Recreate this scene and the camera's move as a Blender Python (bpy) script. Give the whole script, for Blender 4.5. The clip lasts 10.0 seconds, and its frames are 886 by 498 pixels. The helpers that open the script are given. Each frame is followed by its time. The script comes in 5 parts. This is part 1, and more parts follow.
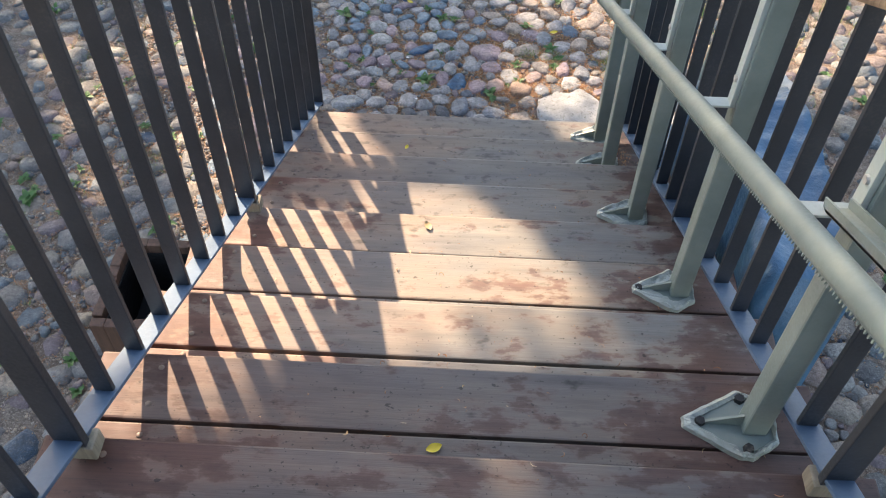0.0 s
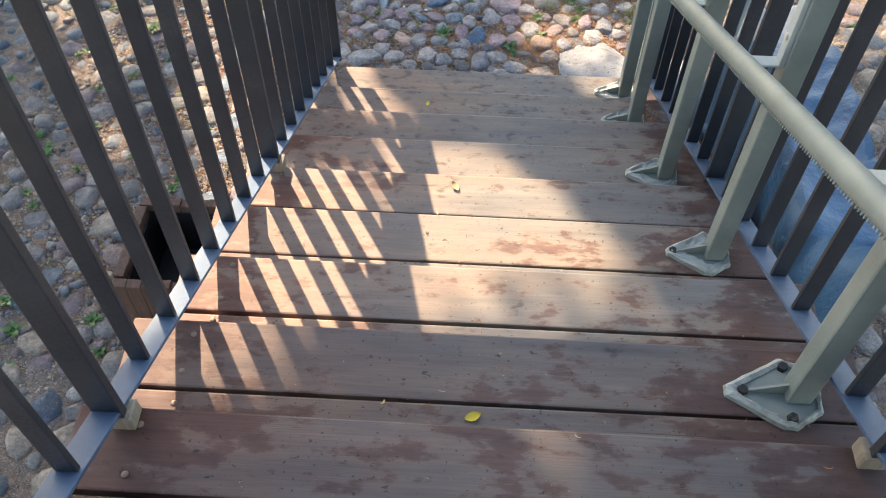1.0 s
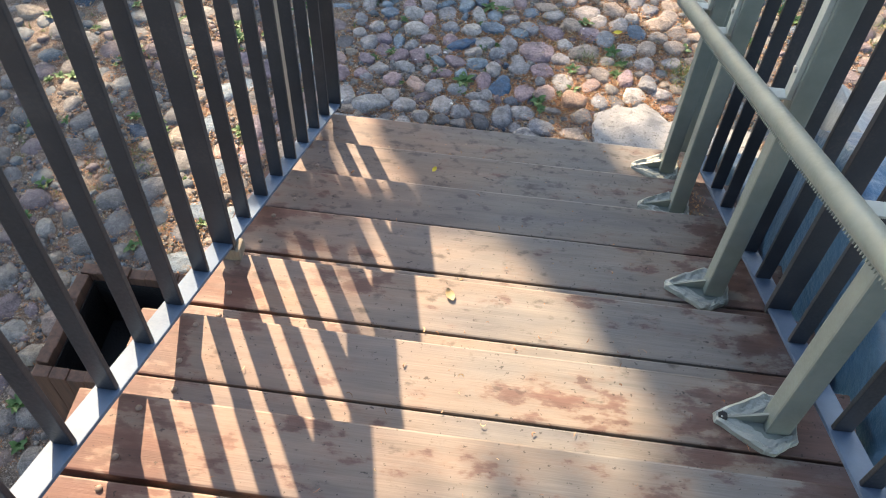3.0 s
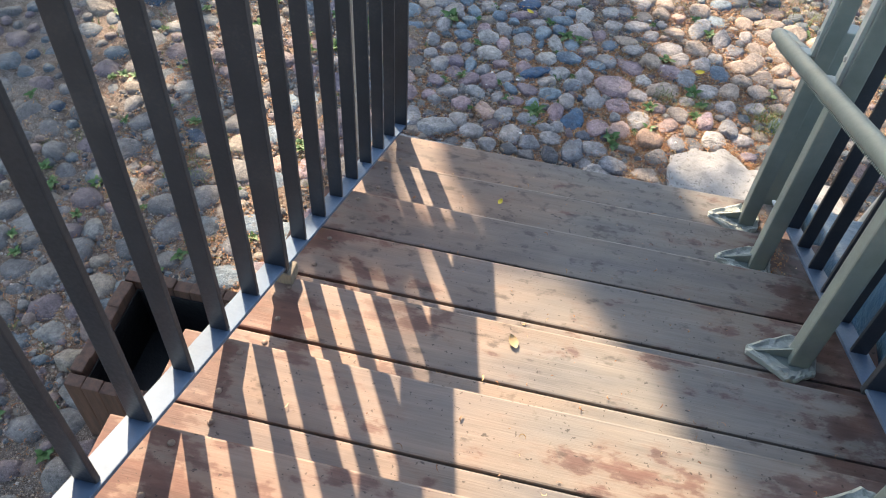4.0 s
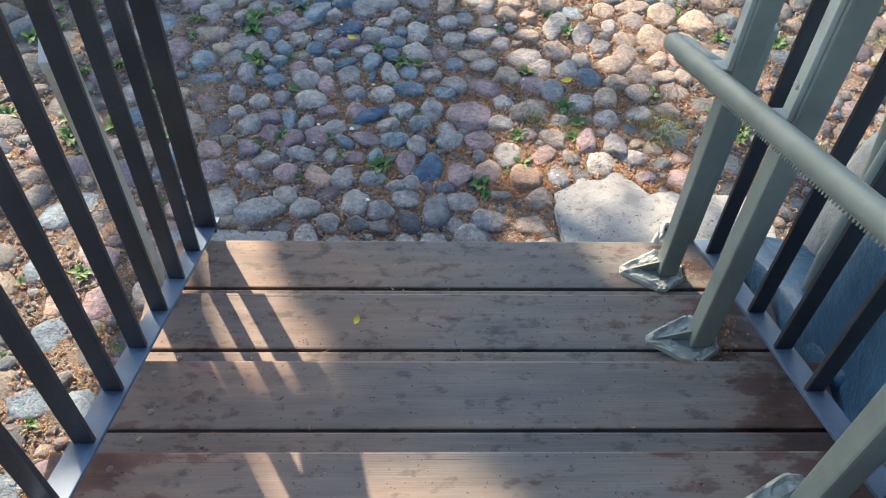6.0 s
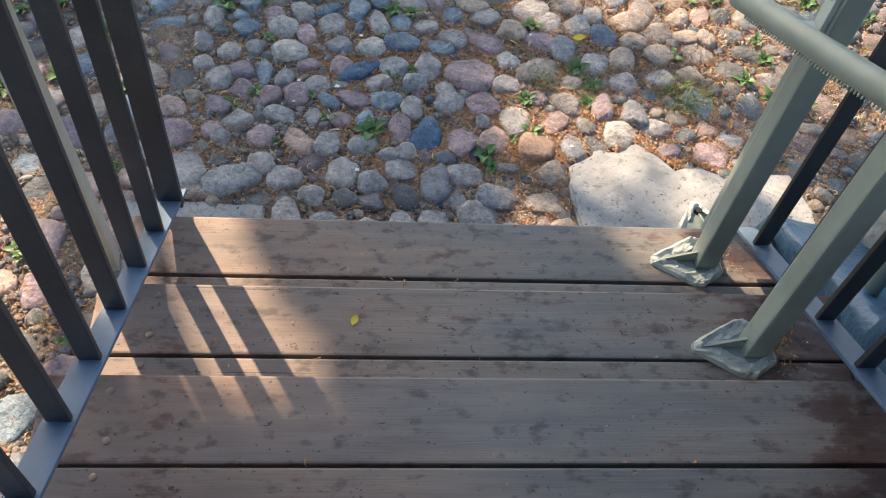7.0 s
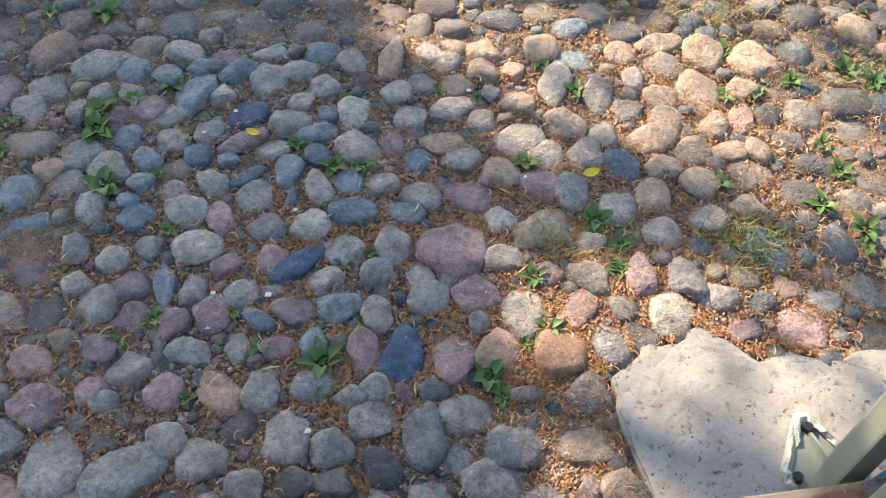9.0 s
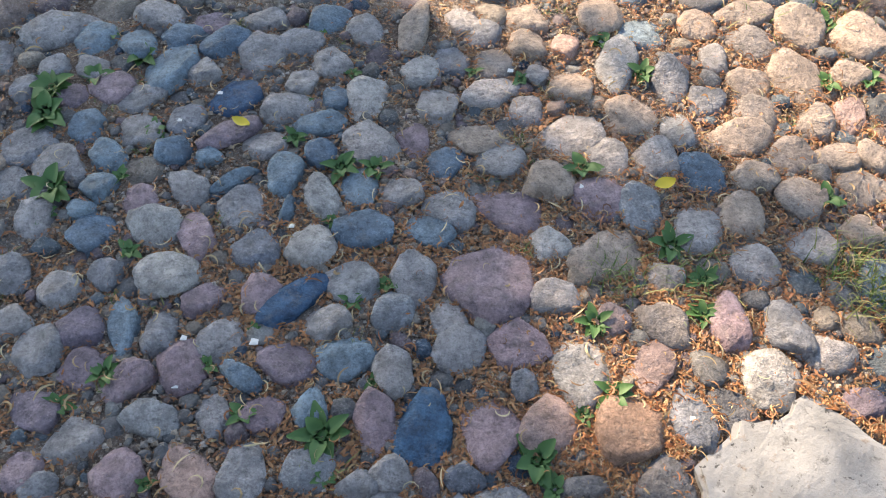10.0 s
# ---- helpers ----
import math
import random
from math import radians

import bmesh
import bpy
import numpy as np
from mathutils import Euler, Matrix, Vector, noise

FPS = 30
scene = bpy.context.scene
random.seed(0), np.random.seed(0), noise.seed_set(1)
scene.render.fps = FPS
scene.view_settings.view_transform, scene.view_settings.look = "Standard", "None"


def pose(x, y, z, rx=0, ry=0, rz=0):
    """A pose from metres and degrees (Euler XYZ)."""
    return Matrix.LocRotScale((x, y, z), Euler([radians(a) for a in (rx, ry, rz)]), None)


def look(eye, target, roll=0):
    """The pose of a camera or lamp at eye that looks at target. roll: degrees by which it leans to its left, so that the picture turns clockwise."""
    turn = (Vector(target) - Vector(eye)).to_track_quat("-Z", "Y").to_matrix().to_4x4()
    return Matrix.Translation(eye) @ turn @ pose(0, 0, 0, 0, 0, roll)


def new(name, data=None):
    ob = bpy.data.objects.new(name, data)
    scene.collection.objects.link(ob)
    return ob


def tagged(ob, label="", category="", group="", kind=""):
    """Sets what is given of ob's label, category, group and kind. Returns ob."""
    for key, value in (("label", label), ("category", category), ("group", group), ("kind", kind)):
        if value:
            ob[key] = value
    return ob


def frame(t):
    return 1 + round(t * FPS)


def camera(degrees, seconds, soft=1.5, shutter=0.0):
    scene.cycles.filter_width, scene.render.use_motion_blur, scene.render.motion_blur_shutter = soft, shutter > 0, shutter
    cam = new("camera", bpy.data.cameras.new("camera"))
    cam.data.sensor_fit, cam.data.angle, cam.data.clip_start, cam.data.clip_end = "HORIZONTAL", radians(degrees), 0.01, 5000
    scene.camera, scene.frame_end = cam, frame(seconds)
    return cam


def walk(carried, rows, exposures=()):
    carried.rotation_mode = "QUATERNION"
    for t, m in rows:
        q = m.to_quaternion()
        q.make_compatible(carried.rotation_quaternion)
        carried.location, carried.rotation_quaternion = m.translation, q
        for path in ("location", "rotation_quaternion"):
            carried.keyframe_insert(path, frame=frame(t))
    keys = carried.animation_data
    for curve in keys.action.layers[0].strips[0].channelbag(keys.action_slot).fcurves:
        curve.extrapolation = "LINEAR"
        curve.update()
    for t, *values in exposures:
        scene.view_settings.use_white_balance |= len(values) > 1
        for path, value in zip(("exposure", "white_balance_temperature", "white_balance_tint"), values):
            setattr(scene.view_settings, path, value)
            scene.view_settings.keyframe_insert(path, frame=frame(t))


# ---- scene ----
cam = camera(53.91, 10.0, soft=1.1)
# seconds, x, y, z, then the turn about x, y and z in degrees
PATH = [
    (0, -0.0021, -3.2007, 2.9589, 40.127, -0.685, 2.844),
    (0.5, -0.0018, -3.1931, 2.9452, 38.048, -0.592, 2.217),
    (1, -0.0776, -3.1499, 2.9387, 36.969, -0.439, 3.072),
    (1.5, -0.0918, -3.0653, 2.8950, 40.872, -0.656, 2.246),
    (2, -0.0010, -2.9050, 2.7908, 40.496, -0.779, 7.269),
    (3.3, -0.0445, -2.5198, 2.6445, 37.512, -1.796, 7.370),
    (3.5, -0.0589, -2.5078, 2.6404, 37.956, -1.887, 9.024),
    (4, -0.1073, -2.4431, 2.5437, 39.127, -2.456, 12.760),
    (4.5, -0.0722, -2.2700, 2.4619, 37.656, -0.306, 9.858),
    (5, -0.1054, -2.0477, 2.3283, 38.406, -2.554, -1.527),
    (5.5, -0.1226, -1.8560, 2.2609, 38.697, -1.796, -1.072),
    (6, -0.1212, -1.6494, 2.1818, 38.628, -1.636, -0.916),
    (6.2, -0.1576, -1.5902, 2.1203, 37.792, -2.986, -0.853),
    (7.3, -0.2502, -1.2293, 1.9060, 35.566, -4.609, -2.724),
    (7.5, -0.2296, -1.1187, 1.8835, 37.403, -1.573, -5.468),
    (8, -0.2318, -0.8977, 1.7608, 36.849, -1.492, -9.155),
    (8.5, -0.2270, -0.6898, 1.7151, 37.276, -1.636, -11.079),
    (9, -0.1718, -0.5029, 1.5904, 38.046, -1.629, -8.309),
    (9.5, -0.1398, -0.3001, 1.4412, 35.463, -2.421, -8.218),
    (10, -0.1521, -0.1009, 1.3459, 34.197, -1.743, -6.916),
]
walk(cam, [(t, pose(x, y, z, rx, ry, rz)) for t, x, y, z, rx, ry, rz in PATH], ((0.0, 1.84, 7700, 10), (0.8, 1.88, 7850, 10), (1.5, 1.95, 8000, 10), (2.2, 1.86, 8000, 10), (3.8, 1.74, 7550, 9), (4.6, 1.65, 7250, 8), (5.4, 1.6, 7100, 6), (6.2, 1.6, 7100, 6), (7.3, 1.62, 8000, 9), (9.0, 1.62, 8100, 9), (10.0, 1.58, 7450, 9)))

# ---- light: a low, warm sun ahead and to the left, seen through a tree, and a clear sky ----
SUN_TAN = 0.64
SUN_WAY = Vector((-0.5, 0.866, SUN_TAN)).normalized()
world = bpy.data.worlds.new("sky")
scene.world = world
world.use_nodes = True
sky = world.node_tree.nodes.new("ShaderNodeTexSky")
sky.sky_type, sky.sun_disc = "NISHITA", False
sky.sun_elevation, sky.sun_rotation = math.asin(SUN_WAY.z), math.atan2(SUN_WAY.x, SUN_WAY.y)
backlight = world.node_tree.nodes["Background"]
backlight.inputs["Strength"].default_value = 0.15
world.node_tree.links.new(sky.outputs[0], backlight.inputs["Color"])
sun = new("sun", bpy.data.lights.new("sun", "SUN"))
sun.data.energy, sun.data.angle, sun.data.color = 4.75, radians(0.55), (1.0, 0.83, 0.66)
sun.matrix_world = look(SUN_WAY * 20, (0, 0, 0))


# ---- materials ----
def nodes_of(name, roughness=0.7, metallic=0.0):
    m = bpy.data.materials.new(name)
    m.use_nodes = True
    t = m.node_tree
    b = t.nodes["Principled BSDF"]
    b.inputs["Roughness"].default_value, b.inputs["Metallic"].default_value = roughness, metallic
    return m, t, b


def add(t, kind, **inputs):
    n = t.nodes.new(kind)
    for k, v in inputs.items():
        n.inputs[k.replace("_", " ")].default_value = v
    return n


def noise_node(t, scale, detail=5.0, rough=0.6, stretch=None, coords="Object", shift=None):
    """A noise texture in metres, stretched along an axis where asked."""
    c = t.nodes.new("ShaderNodeTexCoord")
    src = c.outputs[coords] if coords != "World" else t.nodes.new("ShaderNodeNewGeometry").outputs["Position"]
    mp = t.nodes.new("ShaderNodeMapping")
    if stretch:
        mp.inputs["Scale"].default_value = stretch
    t.links.new(src, mp.inputs["Vector"])
    if shift:
        t.links.new(shift, mp.inputs["Location"])
    n = add(t, "ShaderNodeTexNoise", Scale=scale, Detail=detail, Roughness=rough)
    t.links.new(mp.outputs[0], n.inputs["Vector"])
    return n


def ramp(t, fac, *stops):
    r = t.nodes.new("ShaderNodeValToRGB")
    e = r.color_ramp.elements
    while len(e) < len(stops):
        e.new(0.5)
    for el, (p, c) in zip(e, stops):
        el.position, el.color = p, (c, c, c, 1) if not isinstance(c, tuple) else (*c, 1)
    t.links.new(fac, r.inputs["Fac"])
    return r


def mix(t, fac, a, b, how="MIX"):
    n = t.nodes.new("ShaderNodeMix")
    n.data_type, n.blend_type = "RGBA", how
    for sock, v in ((n.inputs[0], fac), (n.inputs[6], a), (n.inputs[7], b)):
        if isinstance(v, (int, float)):
            sock.default_value = v
        elif isinstance(v, tuple):
            sock.default_value = (*v, 1)
        else:
            t.links.new(v, sock)
    return n.outputs[2]


def bump(t, b, height, strength, distance):
    n = add(t, "ShaderNodeBump", Strength=strength, Distance=distance)
    t.links.new(height, n.inputs["Height"])
    t.links.new(n.outputs[0], b.inputs["Normal"])


def offset_by_object(t):
    """A shift of its own for each object, so that no two pieces share their grain."""
    info = t.nodes.new("ShaderNodeObjectInfo")
    v = t.nodes.new("ShaderNodeVectorMath")
    v.operation = "SCALE"
    v.inputs[0].default_value = (37.0, 53.0, 19.0)
    t.links.new(info.outputs["Random"], v.inputs["Scale"])
    return v.outputs[0], info.outputs["Random"]


def math_node(t, op, a, b=0.0):
    n = t.nodes.new("ShaderNodeMath")
    n.operation = op
    for sock, v in zip(n.inputs, (a, b)):
        if isinstance(v, (int, float)):
            sock.default_value = v
        else:
            t.links.new(v, sock)
    return n.outputs[0]


def deck_wood():
    """Pine planks, once stained red-brown, worn to grey where people tread."""
    m, t, b = nodes_of("deck_wood", 0.62)
    shift, rnd = offset_by_object(t)
    grain = noise_node(t, 1.0, 5, 0.62, (2.6, 30.0, 30.0), "Object", shift)
    fine = noise_node(t, 1.0, 3, 0.6, (7.0, 330.0, 330.0), "Object", shift)
    patch = noise_node(t, 1.0, 6, 0.60, (8.0, 17.0, 17.0), "Object", shift)
    broad = noise_node(t, 1.0, 4, 0.55, (2.0, 5.0, 5.0), "Object", shift)
    bare = ramp(t, grain.outputs[0], (0.25, (0.150, 0.132, 0.117)), (0.45, (0.200, 0.176, 0.155)), (0.6, (0.226, 0.198, 0.172)), (0.8, (0.275, 0.240, 0.206)))
    stain = ramp(t, grain.outputs[0], (0.3, (0.062, 0.032, 0.028)), (0.7, (0.138, 0.072, 0.058)))
    sep = t.nodes.new("ShaderNodeSeparateXYZ")
    pos = t.nodes.new("ShaderNodeNewGeometry")
    t.links.new(pos.outputs["Position"], sep.inputs[0])
    # the stain has lasted towards the ends of the planks, out of the line of tread
    side = math_node(t, "ABSOLUTE", math_node(t, "ADD", sep.outputs["X"], 0.06))
    side = math_node(t, "MULTIPLY", math_node(t, "POWER", math_node(t, "DIVIDE", side, 0.80), 2.4), 0.27)
    kept = math_node(t, "ADD", math_node(t, "SUBTRACT", math_node(t, "MULTIPLY", patch.outputs[0], 0.98), 0.180), math_node(t, "MULTIPLY", broad.outputs[0], 0.42))
    kept = math_node(t, "ADD", kept, side)
    kept = math_node(t, "ADD", kept, math_node(t, "MULTIPLY", rnd, 0.05))
    # and the upper steps have been repainted since the lower ones
    high = t.nodes.new("ShaderNodeMapRange")
    t.links.new(sep.outputs["Z"], high.inputs["Value"])
    high.inputs["From Min"].default_value, high.inputs["From Max"].default_value = 0.30, 1.45
    high.inputs["To Min"].default_value, high.inputs["To Max"].default_value = -0.062, 0.118
    kept = math_node(t, "ADD", kept, high.outputs[0])
    thin_coat = ramp(t, kept, (0.61, 0.0), (0.71, 0.38))
    thick_coat = ramp(t, kept, (0.685, 0.0), (0.73, 0.65), (0.80, 0.9))
    base = mix(t, thin_coat.outputs[0], bare.outputs[0], (0.185, 0.112, 0.084))
    base = mix(t, thick_coat.outputs[0], base, stain.outputs[0])
    # warmer to the left of the line of tread
    warm = t.nodes.new("ShaderNodeMapRange")
    t.links.new(sep.outputs["X"], warm.inputs["Value"])
    warm.inputs["From Min"].default_value, warm.inputs["From Max"].default_value = 0.0, -0.5
    base = mix(t, warm.outputs[0], base, mix(t, 1.0, base, (1.17, 0.93, 0.84), "MULTIPLY"))
    # to the right the sky's blue in the shade is put into the colour
    cool = t.nodes.new("ShaderNodeMapRange")
    t.links.new(sep.outputs["X"], cool.inputs["Value"])
    cool.inputs["From Min"].default_value, cool.inputs["From Max"].default_value = -0.2, 0.25
    base = mix(t, cool.outputs[0], base, mix(t, 1.0, base, (0.93, 0.985, 1.02), "MULTIPLY"))
    # deeper shade over the top few treads, put into their colour
    top_shade = t.nodes.new("ShaderNodeMapRange")
    t.links.new(sep.outputs["Z"], top_shade.inputs["Value"])
    top_shade.inputs["From Min"].default_value, top_shade.inputs["From Max"].default_value = 1.10, 1.20
    top_shade.inputs["To Min"].default_value, top_shade.inputs["To Max"].default_value = 0.0, 1.0
    base = mix(t, top_shade.outputs[0], base, mix(t, 1.0, base, (0.64, 0.60, 0.62), "MULTIPLY"))
    tint = ramp(t, broad.outputs[0], (0.34, (0.70, 0.75, 0.84)), (0.5, (0.97, 0.95, 0.93)), (0.66, (1.17, 1.02, 0.90)))
    base = mix(t, 0.85, base, tint.outputs[0], "MULTIPLY")
    # the lowest treads are greyer by weathering and darker by shade put into the colour
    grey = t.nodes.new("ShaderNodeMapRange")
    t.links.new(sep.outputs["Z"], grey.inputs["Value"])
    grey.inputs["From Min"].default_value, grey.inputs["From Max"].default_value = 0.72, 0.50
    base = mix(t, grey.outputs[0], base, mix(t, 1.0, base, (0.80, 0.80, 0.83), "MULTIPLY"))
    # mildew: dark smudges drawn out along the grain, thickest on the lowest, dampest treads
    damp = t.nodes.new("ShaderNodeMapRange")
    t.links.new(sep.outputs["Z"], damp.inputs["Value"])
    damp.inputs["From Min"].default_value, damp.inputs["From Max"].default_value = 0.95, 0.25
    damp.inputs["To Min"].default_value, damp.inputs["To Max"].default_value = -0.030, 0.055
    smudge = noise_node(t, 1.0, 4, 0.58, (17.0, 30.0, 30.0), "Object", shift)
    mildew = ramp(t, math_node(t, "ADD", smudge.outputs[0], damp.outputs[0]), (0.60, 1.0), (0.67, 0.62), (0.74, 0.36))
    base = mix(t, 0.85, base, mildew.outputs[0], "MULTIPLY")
    cracks = ramp(t, noise_node(t, 1.0, 4, 0.6, (1.0, 80.0, 80.0), "Object", shift).outputs[0], (0.27, 0.18), (0.31, 1.0))
    base = mix(t, 0.8, base, cracks.outputs[0], "MULTIPLY")
    specks = ramp(t, noise_node(t, 95.0, 2, 0.5, None, "Object", shift).outputs[0], (0.285, 0.28), (0.315, 1.0))
    base = mix(t, 0.8, base, specks.outputs[0], "MULTIPLY")
    base = mix(t, 0.6, base, ramp(t, fine.outputs[0], (0.30, 0.82), (0.65, 1.06)).outputs[0], "MULTIPLY")
    knots = ramp(t, noise_node(t, 1.0, 3, 0.6, (38.0, 60.0, 60.0), "Object", shift).outputs[0], (0.285, 0.22), (0.325, 1.0))
    base = mix(t, 0.85, base, knots.outputs[0], "MULTIPLY")
    t.links.new(base, b.inputs["Base Color"])
    rough = ramp(t, patch.outputs[0], (0.3, 0.75), (0.7, 0.5))
    t.links.new(rough.outputs[0], b.inputs["Roughness"])
    h = math_node(t, "ADD", fine.outputs[0], math_node(t, "MULTIPLY", cracks.outputs[0], 1.2))
    bump(t, b, h, 0.3, 0.0015)
    return m


def plain_wood(name, dark, light):
    m, t, b = nodes_of(name, 0.75)
    shift, _ = offset_by_object(t)
    grain = noise_node(t, 1.0, 6, 0.65, (60.0, 60.0, 5.0), "Object", shift)
    c = ramp(t, grain.outputs[0], (0.3, dark), (0.7, light))
    t.links.new(c.outputs[0], b.inputs["Base Color"])
    bump(t, b, grain.outputs[0], 0.3, 0.001)
    return m


def painted_steel(name, colour, roughness, dust=(0.30, 0.26, 0.21), dusty=0.22, peel=0.12, metallic=0.0):
    """Paint on steel, with a little dust, scuffs and orange peel."""
    m, t, b = nodes_of(name, roughness, metallic)
    big = noise_node(t, 6.0, 6, 0.65, None, "World")
    small = noise_node(t, 140.0, 3, 0.6, None, "World")
    tone = ramp(t, big.outputs[0], (0.3, tuple(c * 0.82 for c in colour)), (0.7, tuple(min(1, c * 1.12) for c in colour)))
    scuff = ramp(t, math_node(t, "MULTIPLY", big.outputs[0], small.outputs[0]), (0.26, 0.0), (0.40, dusty))
    t.links.new(mix(t, scuff.outputs[0], tone.outputs[0], dust), b.inputs["Base Color"])
    t.links.new(ramp(t, small.outputs[0], (0.3, roughness - 0.08), (0.7, roughness + 0.12)).outputs[0], b.inputs["Roughness"])
    bump(t, b, small.outputs[0], peel, 0.0006)
    return m


def stone(name, dark, light, fleck, per_island=False, colours=None):
    """A river cobble: mottled, speckled, dusty in its hollows, each a little different."""
    m, t, b = nodes_of(name, 0.68)
    shift, rnd = offset_by_object(t)
    coarse = noise_node(t, 16.0, 6, 0.65, None, "World")
    mottle = noise_node(t, 52.0, 6, 0.72, None, "World")
    speck = noise_node(t, 230.0, 3, 0.7, None, "World")
    pits = noise_node(t, 75.0, 5, 0.7, None, "World")
    if per_island:
        rnd = t.nodes.new("ShaderNodeNewGeometry").outputs["Random Per Island"]
        base = ramp(t, rnd, *colours)
        base.color_ramp.interpolation = "CONSTANT"
        base = mix(t, 1.0, base.outputs[0], ramp(t, coarse.outputs[0], (0.3, 0.60), (0.7, 1.22)).outputs[0], "MULTIPLY")
    else:
        base = ramp(t, coarse.outputs[0], (0.32, tuple(c * 1.30 for c in dark)), (0.68, tuple(c * 1.52 for c in light))).outputs[0]
        own = ramp(t, rnd, (0.0, (0.62, 0.68, 0.78)), (0.5, (1.0, 0.98, 0.97)), (1.0, (1.28, 1.20, 1.14)))
        base = mix(t, 1.0, base, own.outputs[0], "MULTIPLY")
    blotch = ramp(t, mottle.outputs[0], (0.32, 0.58), (0.48, 0.95), (0.66, 1.38))
    base = mix(t, 0.9, base, blotch.outputs[0], "MULTIPLY")
    # pale grains, gathered in some places and wanting in others
    flecks = ramp(t, math_node(t, "ADD", speck.outputs[0], math_node(t, "MULTIPLY", coarse.outputs[0], 0.35)), (0.73, 0.0), (0.88, 0.42))
    base = mix(t, flecks.outputs[0], base, fleck)
    darks = ramp(t, speck.outputs[0], (0.34, 0.42), (0.47, 1.0))
    base = mix(t, 0.5, base, darks.outputs[0], "MULTIPLY")
    hollow = ramp(t, pits.outputs[0], (0.33, 0.42), (0.47, 1.0))
    base = mix(t, 0.75, base, hollow.outputs[0], "MULTIPLY")
    dust = ramp(t, noise_node(t, 24.0, 6, 0.75, None, "World").outputs[0], (0.55, 0.0), (0.70, 0.32))
    base = mix(t, dust.outputs[0], base, (0.29, 0.25, 0.22))
    t.links.new(base, b.inputs["Base Color"])
    t.links.new(ramp(t, coarse.outputs[0], (0.3, 0.55), (0.7, 0.8)).outputs[0], b.inputs["Roughness"])
    h = math_node(t, "ADD", math_node(t, "MULTIPLY", pits.outputs[0], 1.1), math_node(t, "MULTIPLY", speck.outputs[0], 0.22))
    h = math_node(t, "ADD", h, math_node(t, "MULTIPLY", coarse.outputs[0], 1.6))
    bump(t, b, h, 0.75, 0.010)
    return m


def sand():
    m, t, b = nodes_of("sandy_earth", 0.92)
    grit = noise_node(t, 210.0, 4, 0.75, None, "World")
    clod = noise_node(t, 38.0, 6, 0.7, None, "World")
    broad = noise_node(t, 2.2, 4, 0.55, None, "World")
    base = ramp(t, clod.outputs[0], (0.30, (0.085, 0.064, 0.051)), (0.50, (0.178, 0.140, 0.114)), (0.70, (0.320, 0.262, 0.220)))
    rusty = ramp(t, broad.outputs[0], (0.42, (0.86, 0.90, 0.95)), (0.62, (1.25, 0.98, 0.78)))
    c = mix(t, 0.8, base.outputs[0], rusty.outputs[0], "MULTIPLY")
    grains = ramp(t, grit.outputs[0], (0.53, 0.0), (0.62, 0.8))
    c = mix(t, grains.outputs[0], c, (0.46, 0.39, 0.33))
    c = mix(t, 0.85, c, ramp(t, grit.outputs[0], (0.34, 0.30), (0.45, 1.0)).outputs[0], "MULTIPLY")
    t.links.new(c, b.inputs["Base Color"])
    bump(t, b, math_node(t, "ADD", clod.outputs[0], math_node(t, "MULTIPLY", grit.outputs[0], 0.6)), 1.0, 0.014)
    return m


def concrete(name, pale, dirty):
    """Weathered concrete: patchy, pitted and trodden with dark crumbs of dirt."""
    m, t, b = nodes_of(name, 0.9)
    big = noise_node(t, 9.0, 7, 0.68, None, "World")
    pit = noise_node(t, 70.0, 3, 0.6, None, "World")
    smear = noise_node(t, 32.0, 6, 0.72, None, "World")
    base = ramp(t, big.outputs[0], (0.3, tuple(c * 0.68 for c in pale)), (0.52, pale), (0.7, tuple(c * 1.16 for c in pale)))
    dots = ramp(t, pit.outputs[0], (0.325, 0.14), (0.355, 1.0))
    stain = ramp(t, smear.outputs[0], (0.34, 0.30), (0.43 + 0.1 * dirty, 1.0))
    c = mix(t, 0.8, base.outputs[0], dots.outputs[0], "MULTIPLY")
    c = mix(t, 0.75, c, stain.outputs[0], "MULTIPLY")
    earth = ramp(t, math_node(t, "ADD", smear.outputs[0], math_node(t, "MULTIPLY", big.outputs[0], 0.4)), (0.80 - 0.1 * dirty, 0.0), (0.90 - 0.1 * dirty, 0.75))
    c = mix(t, earth.outputs[0], c, (0.20, 0.15, 0.115))
    t.links.new(c, b.inputs["Base Color"])
    h = math_node(t, "ADD", pit.outputs[0], math_node(t, "MULTIPLY", big.outputs[0], 3.0))
    bump(t, b, math_node(t, "ADD", h, smear.outputs[0]), 0.38, 0.006)
    return m


def cloth(name, colour, roughness, crease):
    m, t, b = nodes_of(name, roughness)
    n = noise_node(t, 5.0, 6, 0.6, None, "World")
    f = noise_node(t, 30.0, 4, 0.6, None, "World")
    c = ramp(t, n.outputs[0], (0.3, tuple(v * 0.75 for v in colour)), (0.7, tuple(min(1, v * 1.2) for v in colour)))
    t.links.new(c.outputs[0], b.inputs["Base Color"])
    bump(t, b, math_node(t, "ADD", f.outputs[0], math_node(t, "MULTIPLY", n.outputs[0], 2.0)), crease, 0.012)
    return m


def leafy(name, *colours, roughness=0.6):
    """Leaves or petals, each of its own shade."""
    m, t, b = nodes_of(name, roughness)
    rnd = t.nodes.new("ShaderNodeNewGeometry").outputs["Random Per Island"]
    c = ramp(t, rnd, *[(i / max(1, len(colours) - 1), v) for i, v in enumerate(colours)])
    t.links.new(c.outputs[0], b.inputs["Base Color"])
    b.inputs["Subsurface Weight"].default_value = 0.0
    return m


